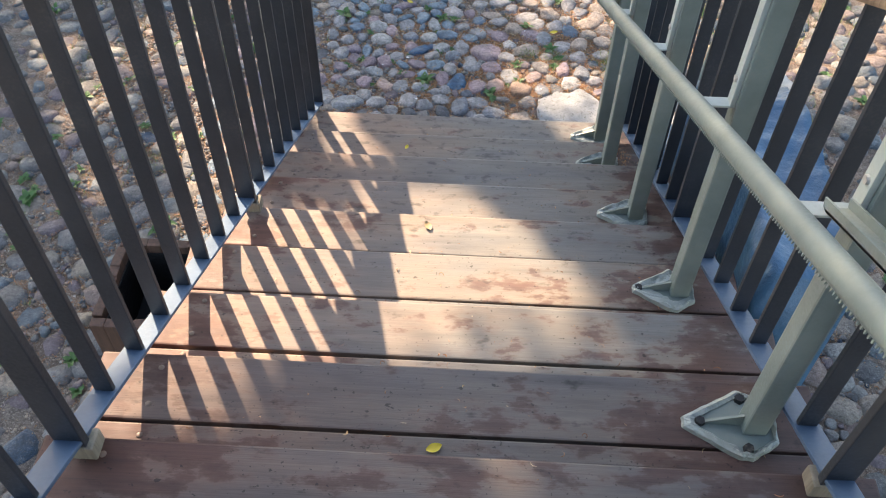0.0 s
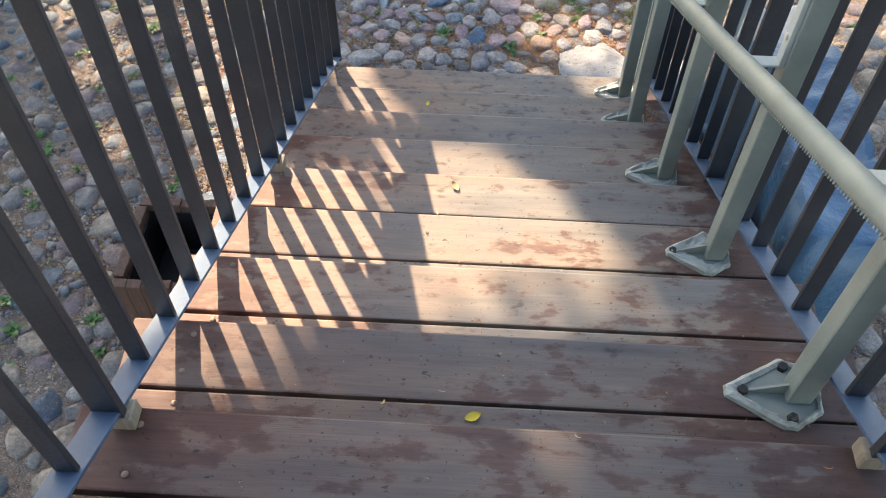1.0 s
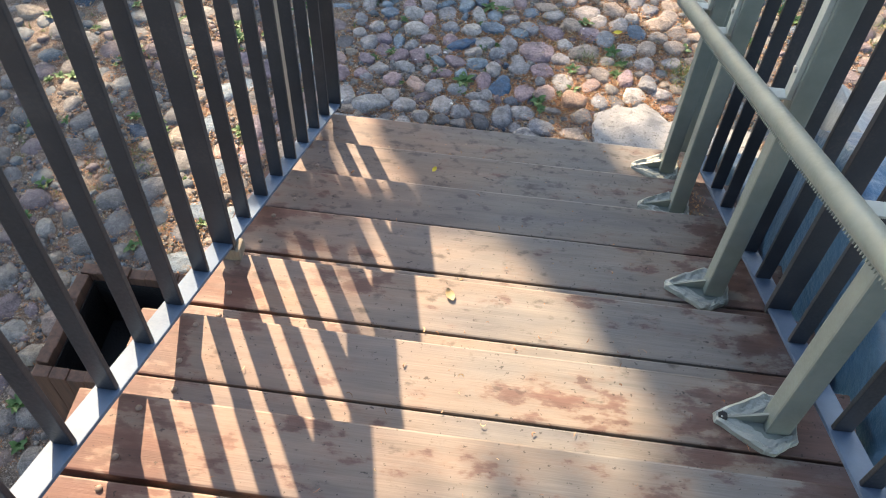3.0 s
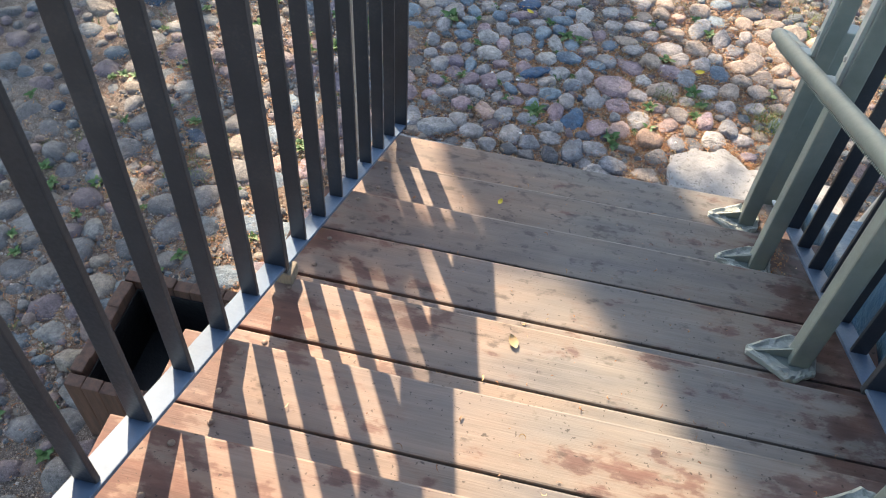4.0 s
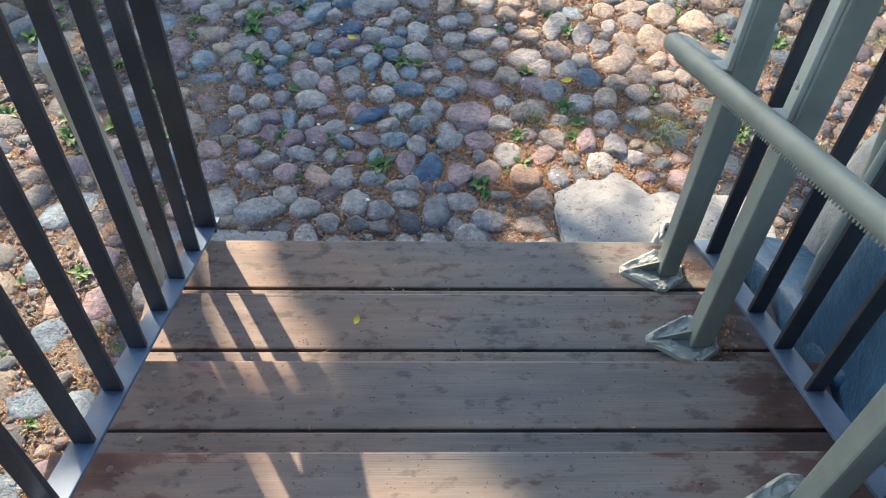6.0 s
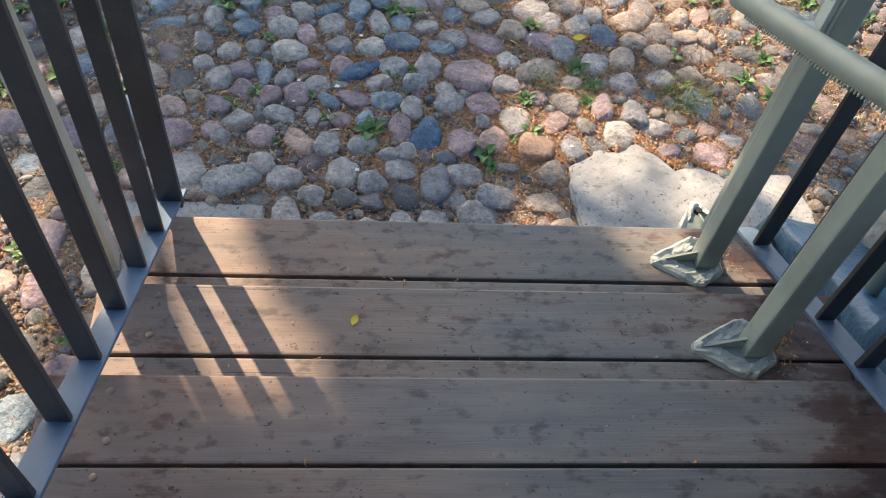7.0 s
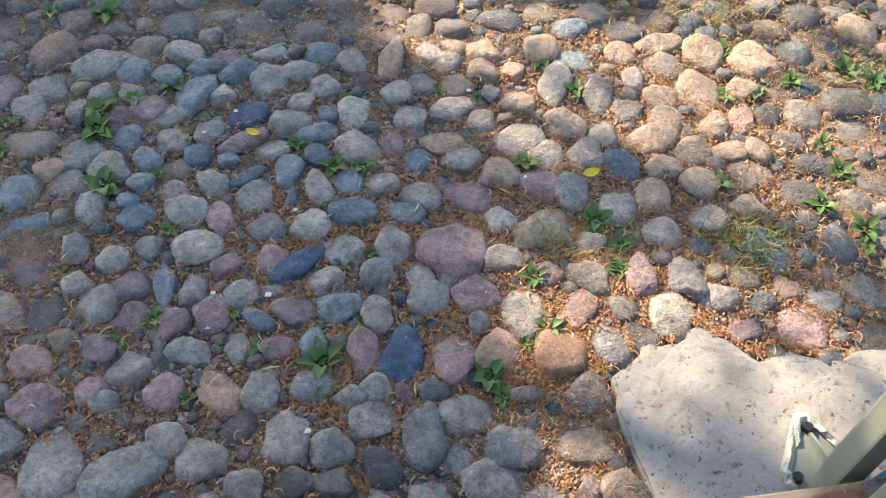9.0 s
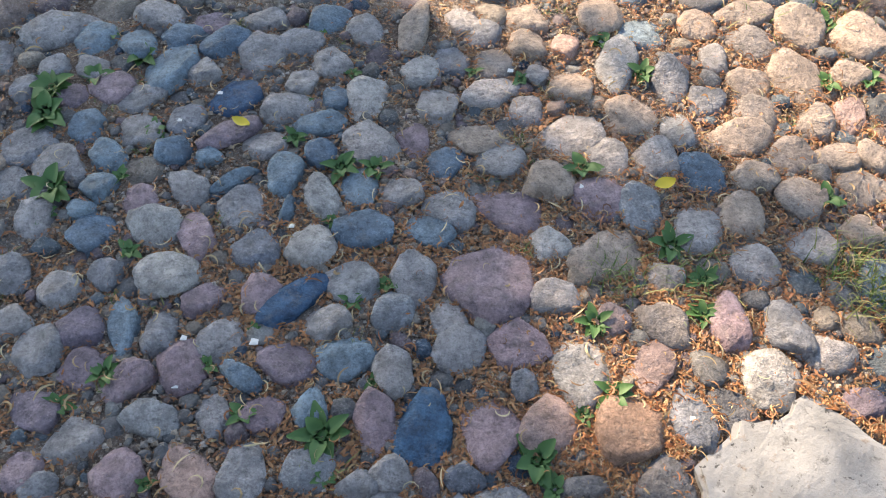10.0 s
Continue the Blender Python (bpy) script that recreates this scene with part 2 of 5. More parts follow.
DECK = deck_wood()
PLANTER_WOOD = plain_wood("planter_wood", (0.042, 0.022, 0.016), (0.12, 0.060, 0.042))
RAIL_WOOD = plain_wood("rail_wood", (0.16, 0.10, 0.06), (0.30, 0.20, 0.13))
BLOCK_WOOD = plain_wood("block_wood", (0.14, 0.115, 0.085), (0.30, 0.255, 0.195))
UNDER_WOOD = plain_wood("stringer_wood", (0.035, 0.022, 0.017), (0.09, 0.055, 0.04))
# sky's blue on the dark bars is put into the base colour
BLACK_STEEL = painted_steel("dark_skylit_paint", (0.027, 0.031, 0.039), 0.46, (0.17, 0.15, 0.13), 0.14)
# the bar's reflection of the sky is painted in as this blue
FLAT_STEEL = painted_steel("sky_tinted_steel", (0.070, 0.118, 0.190), 0.50, (0.26, 0.27, 0.29), 0.10)
SAGE = painted_steel("sage_grey_paint", (0.192, 0.230, 0.216), 0.42, (0.28, 0.27, 0.23), 0.25)
RAIL_SAGE = painted_steel("rail_grey_paint", (0.180, 0.220, 0.205), 0.46, (0.32, 0.31, 0.27), 0.2)
# pale paint; strong light on the strips is put into it too
STRIP = painted_steel("pale_lit_strip_paint", (0.42, 0.465, 0.435), 0.40, (0.33, 0.31, 0.27), 0.25)
FILM = cloth("crinkled_film", (0.34, 0.37, 0.345), 0.32, 1.0)
ZINC = painted_steel("zinc", (0.52, 0.49, 0.44), 0.5, (0.36, 0.33, 0.29), 0.4, 0.2, 0.35)
BOLT = painted_steel("bolt_black", (0.012, 0.012, 0.014), 0.45)
NAIL = painted_steel("rusty_nail", (0.20, 0.135, 0.105), 0.55, (0.28, 0.2, 0.16), 0.3, 0.3, 0.2)
TARP = cloth("blue_grey_tarp", (0.042, 0.118, 0.208), 0.40, 0.55)
PALE_CLOTH = cloth("pale_cloth", (0.42, 0.42, 0.405), 0.7, 0.7)
LINER = cloth("black_liner", (0.008, 0.008, 0.009), 0.6, 0.4)
SAND = sand()
CONCRETE = concrete("old_concrete", (0.295, 0.294, 0.294), 0.0)
KERB = concrete("dirty_concrete", (0.33, 0.33, 0.325), 1.0)
STONE_TONES = {
    "grey": ((0.116, 0.113, 0.117), (0.218, 0.210, 0.213)),
    "blue_grey": ((0.068, 0.100, 0.128), (0.136, 0.184, 0.220)),
    "purple": ((0.116, 0.083, 0.097), (0.218, 0.164, 0.178)),
    "buff": ((0.160, 0.126, 0.104), (0.255, 0.204, 0.168)),
    "pale": ((0.165, 0.160, 0.156), (0.275, 0.264, 0.254)),
    "deep_blue": ((0.012, 0.045, 0.095), (0.040, 0.095, 0.160)),
    "pink": ((0.180, 0.122, 0.108), (0.290, 0.205, 0.182)),
    "orange": ((0.205, 0.118, 0.078), (0.300, 0.182, 0.122)),
    "charcoal": ((0.045, 0.045, 0.050), (0.095, 0.095, 0.102)),
}
STONES = {k: stone("cobble_" + k, d, l, tuple(min(0.6, c * 1.7 + 0.06) for c in l)) for k, (d, l) in STONE_TONES.items()}
MIXED = stone("cobble_mixed", None, None, (0.42, 0.40, 0.38), True, [
    (0.0, (0.140, 0.135, 0.137)), (0.2, (0.092, 0.118, 0.140)), (0.36, (0.148, 0.111, 0.122)), (0.5, (0.244, 0.203, 0.166)),
    (0.62, (0.221, 0.214, 0.203)), (0.72, (0.155, 0.148, 0.145)), (0.84, (0.081, 0.085, 0.092)), (0.91, (0.207, 0.148, 0.129)), (0.97, (0.033, 0.063, 0.104))])
PETALS = leafy("dry_petals", (0.33, 0.115, 0.042), (0.42, 0.18, 0.065), (0.17, 0.070, 0.034), (0.50, 0.37, 0.19), (0.34, 0.125, 0.045), (0.15, 0.068, 0.036), (0.40, 0.20, 0.08), (0.30, 0.105, 0.038), (0.46, 0.32, 0.15))
HUSKS = leafy("pale_husks", (0.46, 0.36, 0.20), (0.38, 0.25, 0.12), (0.52, 0.44, 0.27), (0.32, 0.17, 0.075))
CRUMBS = leafy("leaf_crumbs", (0.20, 0.080, 0.034), (0.36, 0.150, 0.055), (0.12, 0.058, 0.034), (0.42, 0.22, 0.09), (0.25, 0.105, 0.042))
WEED = leafy("weed_green", (0.030, 0.085, 0.020), (0.062, 0.150, 0.034), (0.045, 0.115, 0.026), (0.10, 0.185, 0.050))
GRASS = leafy("grass_green", (0.07, 0.14, 0.025), (0.15, 0.20, 0.05), (0.28, 0.25, 0.10))
YELLOW = leafy("yellow_leaf", (0.62, 0.46, 0.03), (0.55, 0.42, 0.05))
BARK = plain_wood("bark", (0.05, 0.04, 0.03), (0.14, 0.11, 0.085))
CROWN = leafy("crown_green", (0.03, 0.07, 0.015), (0.06, 0.12, 0.025), (0.045, 0.09, 0.02))
CHIPS = leafy("white_chips", (0.62, 0.60, 0.57), (0.70, 0.69, 0.66))


# ---- building blocks ----
def link_mesh(name, bm, material, smooth=False):
    me = bpy.data.meshes.new(name)
    bm.to_mesh(me)
    bm.free()
    if material:
        me.materials.append(material)
    if smooth:
        me.polygons.foreach_set("use_smooth", [True] * len(me.polygons))
    return me


def part(name, bm, material, parent=None, label="", smooth=False):
    ob = new(name, link_mesh(name, bm, material, smooth))
    if parent:
        ob.parent = parent
    if label:
        ob["label"] = label
    return ob


def thing(name, label, category, group="", kind="", at=(0, 0, 0)):
    ob = new(name)
    ob.location = at
    return tagged(ob, label, category, group, kind)


def box(bm, lo, hi, bevel=0.0, m=None):
    got = bmesh.ops.create_cube(bm, size=1.0)["verts"]
    lo, hi = Vector(lo), Vector(hi)
    for v in got:
        v.co = Vector([(lo[i] + hi[i]) / 2 + v.co[i] * (hi[i] - lo[i]) for i in range(3)])
    if bevel:
        edges = list({e for v in got for e in v.link_edges})
        got = bmesh.ops.bevel(bm, geom=edges, offset=bevel, segments=2, profile=0.6, affect="EDGES")["verts"]
        got = list({v for v in got})
    if m:
        for v in got:
            v.co = m @ v.co
    return bm


def bar(a, b, wide, tall, bevel=0.002):
    """A straight bar from a to b in the plane x = const: wide across x, tall square to its run."""
    a, b = Vector(a), Vector(b)
    d = b - a
    bm = bmesh.new()
    box(bm, (-wide / 2, 0, -tall / 2), (wide / 2, d.length, tall / 2), bevel)
    m = Matrix.Translation(a) @ Matrix.Rotation(math.atan2(d.z, d.y), 4, "X")
    bmesh.ops.transform(bm, matrix=m, verts=bm.verts)
    return bm


def tube(points, radius, sides=16, caps=True):
    """A round tube swept along points."""
    bm = bmesh.new()
    pts = [Vector(p) for p in points]
    rings = []
    for i, p in enumerate(pts):
        d = (pts[min(i + 1, len(pts) - 1)] - pts[max(i - 1, 0)]).normalized()
        q = d.to_track_quat("Z", "X")
        r = radius[i] if isinstance(radius, (list, tuple)) else radius
        rings.append([bm.verts.new(p + q @ Vector((r * math.cos(k * 2 * math.pi / sides), r * math.sin(k * 2 * math.pi / sides), 0))) for k in range(sides)])
    for a, b in zip(rings, rings[1:]):
        for k in range(sides):
            bm.faces.new((a[k], a[(k + 1) % sides], b[(k + 1) % sides], b[k]))
    if caps:
        bm.faces.new(rings[0][::-1])
        bm.faces.new(rings[-1])
    bmesh.ops.recalc_face_normals(bm, faces=bm.faces)
    return bm


def prism(outline, z0, z1, bevel=0.0):
    """An upright slab over a flat outline."""
    bm = bmesh.new()
    low = [bm.verts.new((x, y, z0)) for x, y in outline]
    top = [bm.verts.new((x, y, z1)) for x, y in outline]
    bm.faces.new(low[::-1])
    bm.faces.new(top)
    for i in range(len(outline)):
        j = (i + 1) % len(outline)
        bm.faces.new((low[i], low[j], top[j], top[i]))
    bmesh.ops.recalc_face_normals(bm, faces=bm.faces)
    if bevel:
        bmesh.ops.bevel(bm, geom=[e for e in bm.edges if all(v.co.z > (z0 + z1) / 2 for v in e.verts)], offset=bevel, segments=2, affect="EDGES")
    return bm


# ---- the plan: stairs go down along +y, the lowest nosing is at y = 0, the ground at z = 0 ----
RUN, RISE, STEPS = 0.300, 0.1523, 14
FRONT, GAP, THICK = 0.171, 0.008, 0.042
SLOPE = RISE / RUN
LEFT, RIGHT = -0.752, 0.735          # middles of the two railings
PITCH_BAR = 0.1535                   # from baluster to baluster


def nosing(y):
    """The height of the line over the nosings."""
    return RISE - y * SLOPE

def inside(poly, x, y, grow=0.0):
    cx, cy = sum(p[0] for p in poly) / len(poly), sum(p[1] for p in poly) / len(poly)
    hit = False
    for i in range(len(poly)):
        (x0, y0), (x1, y1) = poly[i - 1], poly[i]
        x0, y0, x1, y1 = [c + (v - c) * (1 + grow) for v, c in ((x0, cx), (y0, cy), (x1, cx), (y1, cy))]
        if (y0 > y) != (y1 > y) and x < (x1 - x0) * (y - y0) / (y1 - y0) + x0:
            hit = not hit
    return hit


# ---- ground ----
def ground_sheet():
    """One sheet to the horizon, finer and uneven near the stairs."""
    bm = bmesh.new()
    n = 90
    xs = [-3.2 + 6.4 * i / n for i in range(n + 1)]
    ys = [-3.2 + 6.4 * i / n for i in range(n + 1)]
    ring = [-80, -25, -8]
    xs = ring + xs + [8, 25, 80]
    ys = ring + ys + [8, 25, 80]
    grid = [[bm.verts.new((x, y, -0.015 + 0.008 * noise.noise((x * 5, y * 5, 0)) if abs(x) < 5 and abs(y) < 5 else -0.015)) for x in xs] for y in ys]
    for r0, r1 in zip(grid, grid[1:]):
        for i in range(len(xs) - 1):
            bm.faces.new((r0[i], r0[i + 1], r1[i + 1], r1[i]))
    return bm


ground = part("ground", ground_sheet(), SAND, smooth=True)
tagged(ground, "brown sandy earth between the cobbles, with dry litter", "ground", kind="structure")


# ---- stairs ----
def plank_mesh(name, length, width):
    bm = bmesh.new()
    box(bm, (-length / 2, -width / 2, -THICK), (length / 2, width / 2, 0), 0.005)
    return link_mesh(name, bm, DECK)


stairs = thing("staircase", "outdoor wooden stairs of worn red-brown planks, grey along the middle", "stairs")
STAIR_X0, STAIR_X1 = -0.832, 0.822
WIDE = STAIR_X1 - STAIR_X0
front_mesh = plank_mesh("front_plank", WIDE, FRONT + 0.0015)
back_mesh = plank_mesh("back_plank", WIDE, FRONT + 0.0015)
rng = random.Random(5)
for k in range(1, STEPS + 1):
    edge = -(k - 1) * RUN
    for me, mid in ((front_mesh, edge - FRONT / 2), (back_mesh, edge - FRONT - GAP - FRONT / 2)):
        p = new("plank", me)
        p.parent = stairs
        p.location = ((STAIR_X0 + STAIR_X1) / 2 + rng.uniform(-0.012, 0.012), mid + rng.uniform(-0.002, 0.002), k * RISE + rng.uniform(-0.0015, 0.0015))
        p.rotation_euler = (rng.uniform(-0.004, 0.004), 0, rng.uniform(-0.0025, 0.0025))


def stringer():
    """A notched side beam under the treads."""
    outline = []
    for k in range(1, STEPS + 1):
        y = -(k - 1) * RUN - 0.03
        outline += [(y, (k - 1) * RISE - (THICK if k > 1 else 0.03) - 0.002), (y, k * RISE - THICK - 0.002)]
    y_end = -STEPS * RUN - 0.05
    outline += [(y_end, STEPS * RISE - THICK - 0.002), (y_end, STEPS * RISE - 0.45), (-0.45, -0.03)]
    bm = bmesh.new()
    rings = [[bm.verts.new((x, y, z)) for y, z in outline] for x in (-0.025, 0.025)]
    for r in rings:
        bm.faces.new(r)
    for i in range(len(outline)):
        j = (i + 1) % len(outline)
        bm.faces.new((rings[0][i], rings[0][j], rings[1][j], rings[1][i]))
    bmesh.ops.recalc_face_normals(bm, faces=bm.faces)
    return link_mesh("stringer", bm, UNDER_WOOD)


stringer_mesh = stringer()
for x in (-0.70, 0.0, 0.68):
    s = new("stringer", stringer_mesh)
    s.parent, s.location = stairs, (x, 0, 0)


def nail_mesh():
    bm = bmesh.new()
    bmesh.ops.create_uvsphere(bm, u_segments=10, v_segments=6, radius=0.0075)
    bmesh.ops.scale(bm, vec=(1, 1, 0.4), verts=bm.verts)
    return link_mesh("nail", bm, NAIL, True)


nails = nail_mesh()
for k in range(1, STEPS + 1):
    edge = -(k - 1) * RUN
    for dy in (0.035, 0.135, 0.205):
        nl = new("nail", nails)
        nl.parent = stairs
        nl.location = (-0.700 + rng.uniform(-0.012, 0.010), edge - dy + rng.uniform(-0.008, 0.008), k * RISE + 0.0012)


# the landing from which the stairs start, behind the camera
landing = thing("landing", "wooden landing of worn planks at the head of the stairs", "landing", kind="structure")
for i in range(8):
    p = new("plank", front_mesh)
    p.parent, p.location = landing, ((STAIR_X0 + STAIR_X1) / 2, -STEPS * RUN - 0.12 - i * (FRONT + GAP), STEPS * RISE)


bm = bmesh.new()
box(bm, (-0.045, -0.045, -0.03), (0.045, 0.045, STEPS * RISE - THICK - 0.002), 0.004)
leg_mesh = link_mesh("post", bm, UNDER_WOOD)
for x in (-0.74, 0.73):
    for y in (-STEPS * RUN - 0.13, -STEPS * RUN - 1.33):
        leg = new("post", leg_mesh)
        leg.parent, leg.location = landing, (x, y, 0)


# ---- the two black railings ----
def baluster_mesh(name, size, deep, height, foot=0.0):
    bm = bmesh.new()
    box(bm, (-size / 2, -deep / 2, -foot), (size / 2, deep / 2, height), 0.0025)
    return link_mesh(name, bm, BLACK_STEEL)


LIFT = 0.050
TOP = 0.945
baluster = baluster_mesh("baluster", 0.040, 0.013, TOP)
newel = baluster_mesh("post", 0.058, 0.020, TOP, 0.02)


def railing(x, label, y_low, first=0):
    """Posts at every fourth step, seven balusters between, on a flat bar that follows the nosings."""
    r = thing("stair_railing", label, "railing", "railings of the stairs")
    y_high, y_end = y_low - PITCH_BAR * 25, y_low + 0.03 - first * 0.130
    xb = x + (0.016 if x < 0 else -0.016)
    part("bottom_rail", bar((xb, y_high, nosing(y_high) + LIFT), (xb, y_end, nosing(y_end) + LIFT), 0.054, 0.010), FLAT_STEEL, r, "flat blue-grey steel bar on small blocks")
    part("handrail", bar((x, y_high, nosing(y_high) + 1.010), (x, y_end + 0.03, nosing(y_end + 0.03) + 1.010), 0.100, 0.050, 0.008), RAIL_WOOD, r, "brown wooden top board")
    for i in range(first, 26):
        y = y_low - 0.027 - i * PITCH_BAR
        big = i % 8 == 0
        b = new("post" if big else "baluster", newel if big else baluster)
        b.parent, b.location = r, (xb, y, nosing(y) + LIFT + 0.004)
        if big and i and (x < 0 or i == 16):
            bm = bmesh.new()
            box(bm, (-0.027, -0.024, -0.050), (0.027, 0.024, -0.006), 0.005)
            f = part("foot_block", bm, BLOCK_WOOD, r, "small weathered wooden block")
            f.location = (xb + (0.014 if x < 0 else -0.014), y + 0.010, nosing(y + 0.01) + LIFT - 0.004)
    return r


railing(LEFT, "dark brown steel railing with square balusters and wooden top board", 0.045)
railing(RIGHT, "dark steel stair railing with square balusters, shaded side", 0.045, 1)


# ---- the sage-grey handrail on its own posts ----
HAND_X, HAND_R = 0.517, 0.0235


def hand_z(y):
    return 0.872 - 0.478 * y


PLATE = [(-0.150, 0.012), (-0.150, -0.012), (-0.040, -0.082), (-0.010, -0.084), (0.048, -0.045), (0.052, 0.045), (-0.010, 0.080), (-0.030, 0.080)]


def base_plate(size):
    return prism([(size * x, size * y) for x, y in PLATE], 0.0, 0.008, 0.003)


def gusset():
    bm = bmesh.new()
    side = [(-0.128, 0.008), (-0.024, 0.008), (-0.024, 0.050)]
    rings = [[bm.verts.new((x, y, z)) for x, z in side] for y in (-0.003, 0.003)]
    for r in rings:
        bm.faces.new(r)
    for i in range(3):
        bm.faces.new((rings[0][i], rings[0][(i + 1) % 3], rings[1][(i + 1) % 3], rings[1][i]))
    bmesh.ops.recalc_face_normals(bm, faces=bm.faces)
    return bm


def film_wrap(seed, torn=False):
    """Creased packing film still taped round a base plate."""
    bm = bmesh.new()
    size = 1.0 if torn else 0.87
    outline = [(size * x, size * y) for x, y in PLATE]
    rings = []
    rr = random.Random(seed)
    ph = rr.uniform(0, 50)
    rim = ((1.04, 0.0), (1.02, 0.013), (0.93, 0.019), (0.82, 0.012))
    for scale, z in rim if torn else rim + ((0.70, 0.011), (0.56, 0.0105)):
        ring = []
        for i in range(len(outline) * 6):
            a, b = Vector(outline[i // 6]), Vector(outline[(i // 6 + 1) % len(outline)])
            p = a.lerp(b, (i % 6) / 6) * scale
            w = noise.noise((p.x * 85 + ph, p.y * 85, scale * 18))
            ring.append(bm.verts.new((p.x + 0.003 * w, p.y + 0.003 * noise.noise((p.x * 60, p.y * 60, ph)), max(0.0095, z + 0.009 * w) if scale < 1.03 else z)))
        rings.append(ring)
    n = len(rings[0])
    for a, b in zip(rings, rings[1:]):
        for i in range(n):
            bm.faces.new((a[i], a[(i + 1) % n], b[(i + 1) % n], b[i]))
    bmesh.ops.recalc_face_normals(bm, faces=bm.faces)
    return bm


POST = 0.054
rail_posts = ((8, 0.661, -2.213), (6, 0.638, -1.603), (4, 0.617, -1.022), (2, 0.607, -0.447), (1, 0.617, -0.108), (0, 0.712, 0.054), (10, 0.68, -2.80), (12, 0.70, -3.38))
handrail = thing("metal_handrail", "sage-grey painted tubular handrail on square posts, bases in film", "handrail")
for step, x, y in rail_posts:
    z = step * RISE
    bm = bmesh.new()
    box(bm, (-POST / 2, -POST / 2, 0.006), (POST / 2, POST / 2, 1.15 if step else 0.92), 0.006)
    post = part("post", bm, SAGE, handrail, "square sage-grey steel post")
    post.location = (x, y, z)
    if step == 0:
        post.rotation_euler = (0, 0, radians(-90))
    plate = part("base_plate", base_plate(1.0 if step in (0, 8) else 0.86), SAGE, post, "three-cornered steel foot plate")
    part("gusset", gusset(), SAGE, post)
    if step in (1, 2, 4, 6):
        part("film_wrap", film_wrap(step), FILM, post, "creased pale packing film")
    if step in (0, 8):
        part("film_wrap", film_wrap(step, True), FILM, post, "torn rim of pale packing film")
    if step in (0, 6, 8):
        for bx, by in ((-0.118, 0.0), (-0.020, -0.062), (-0.020, 0.062)):
            bm = bmesh.new()
            bmesh.ops.create_cone(bm, cap_ends=True, segments=6, radius1=0.0125, radius2=0.011, depth=0.012)
            bmesh.ops.translate(bm, vec=(bx, by, 0.014), verts=bm.verts)
            if step in (0, 8) or bx < -0.1:
                part("bolt", bm, BOLT, post, "black bolt head")
    if step == 0:
        continue
    # the bracket: a strip up the post and an arm out to the tube
    az = hand_z(y) - z - 0.004
    bm = bmesh.new()
    arm_end = HAND_X - x
    box(bm, (arm_end, -0.016, az), (-POST / 2 - 0.006, 0.016, az + 0.006), 0.0015)
    box(bm, (-POST / 2 - 0.012, -0.016, az), (-POST / 2, 0.016, az + 0.30), 0.0015)
    part("bracket", bm, STRIP, post, "bent pale steel bracket strip")
    bm = bmesh.new()
    bmesh.ops.create_cone(bm, cap_ends=True, segments=10, radius1=0.009, radius2=0.008, depth=0.006, matrix=pose(-POST / 2 - 0.014, 0, az + 0.075, 0, -90, 0))
    part("bolt", bm, ZINC, post, "round bolt head")

low = 0.085
pts = [(HAND_X, y, hand_z(y)) for y in [-4.2 + i * (4.2 + low) / 24 for i in range(25)]]
for a in range(1, 8):
    u = radians(a * 90 / 7)
    pts.append((HAND_X + 0.021 * (1 - math.cos(2 * u)), low + 0.030 * math.sin(2 * u), hand_z(low) - 0.015 * math.sin(2 * u) - 0.006 * (1 - math.cos(2 * u))))
# the end is bent round upon itself and comes back, slimmer, to the lowest post
fat = [HAND_R] * len(pts)
back = [Vector(pts[-1]) + Vector((0.006, -0.030, 0.008)), Vector((0.574, 0.0, hand_z(0.0) - 0.016)), Vector((0.594, -0.100, hand_z(-0.100) - 0.022))]
pts += back
fat += [0.0215, 0.018, 0.015]
part("tube", tube(pts, fat, 20), RAIL_SAGE, handrail, "smooth sage-grey tube with a turned end", True)


def teeth():
    """The toothed edging strip under the tube."""
    bm = bmesh.new()
    y = 0.03
    while y > -2.6:
        z = hand_z(y) - HAND_R
        d = Vector((0, -1, 0.478)).normalized() * 0.0042
        up = Vector((0.35, 0.40, 0.85))
        c = Vector((HAND_X - 0.010, y - 0.008, z + 0.006))
        v = [bm.verts.new(c + Vector((sx * 0.0015, 0, 0)) + d * sy + up * sz) for sx in (-1, 1) for sy, sz in ((-0.9, 0.006), (0.9, 0.006), (0.35, -0.0075), (-0.35, -0.0075))]
        for f in ((0, 1, 2, 3), (4, 7, 6, 5), (0, 4, 5, 1), (3, 2, 6, 7), (1, 5, 6, 2), (0, 3, 7, 4)):
            bm.faces.new([v[i] for i in f])
        y -= 0.0105
    return bm


part("toothed_strip", teeth(), SAGE, handrail, "fine toothed edging")


def channel():
    """A short length of open channel beside the tube, up the stairs from the last bracket."""
    bm = bmesh.new()
    a, b = (0, 0, 0), (0, -0.95, 0.95 * 0.478)
    for off, w, hgt in ((0, 0.044, 0.004), (-0.020, 0.004, 0.022), (0.020, 0.004, 0.022)):
        piece = bar((off, 0, hgt / 2), (off, b[1], b[2] + hgt / 2), w, hgt, 0.0)
        me = bpy.data.meshes.new("piece")
        piece.to_mesh(me)
        piece.free()
        bm.from_mesh(me)
        bpy.data.meshes.remove(me)
    return bm


ch = part("channel", channel(), SAGE, handrail, "open steel channel")
ch.location = (0.600, -2.205, 1.925)


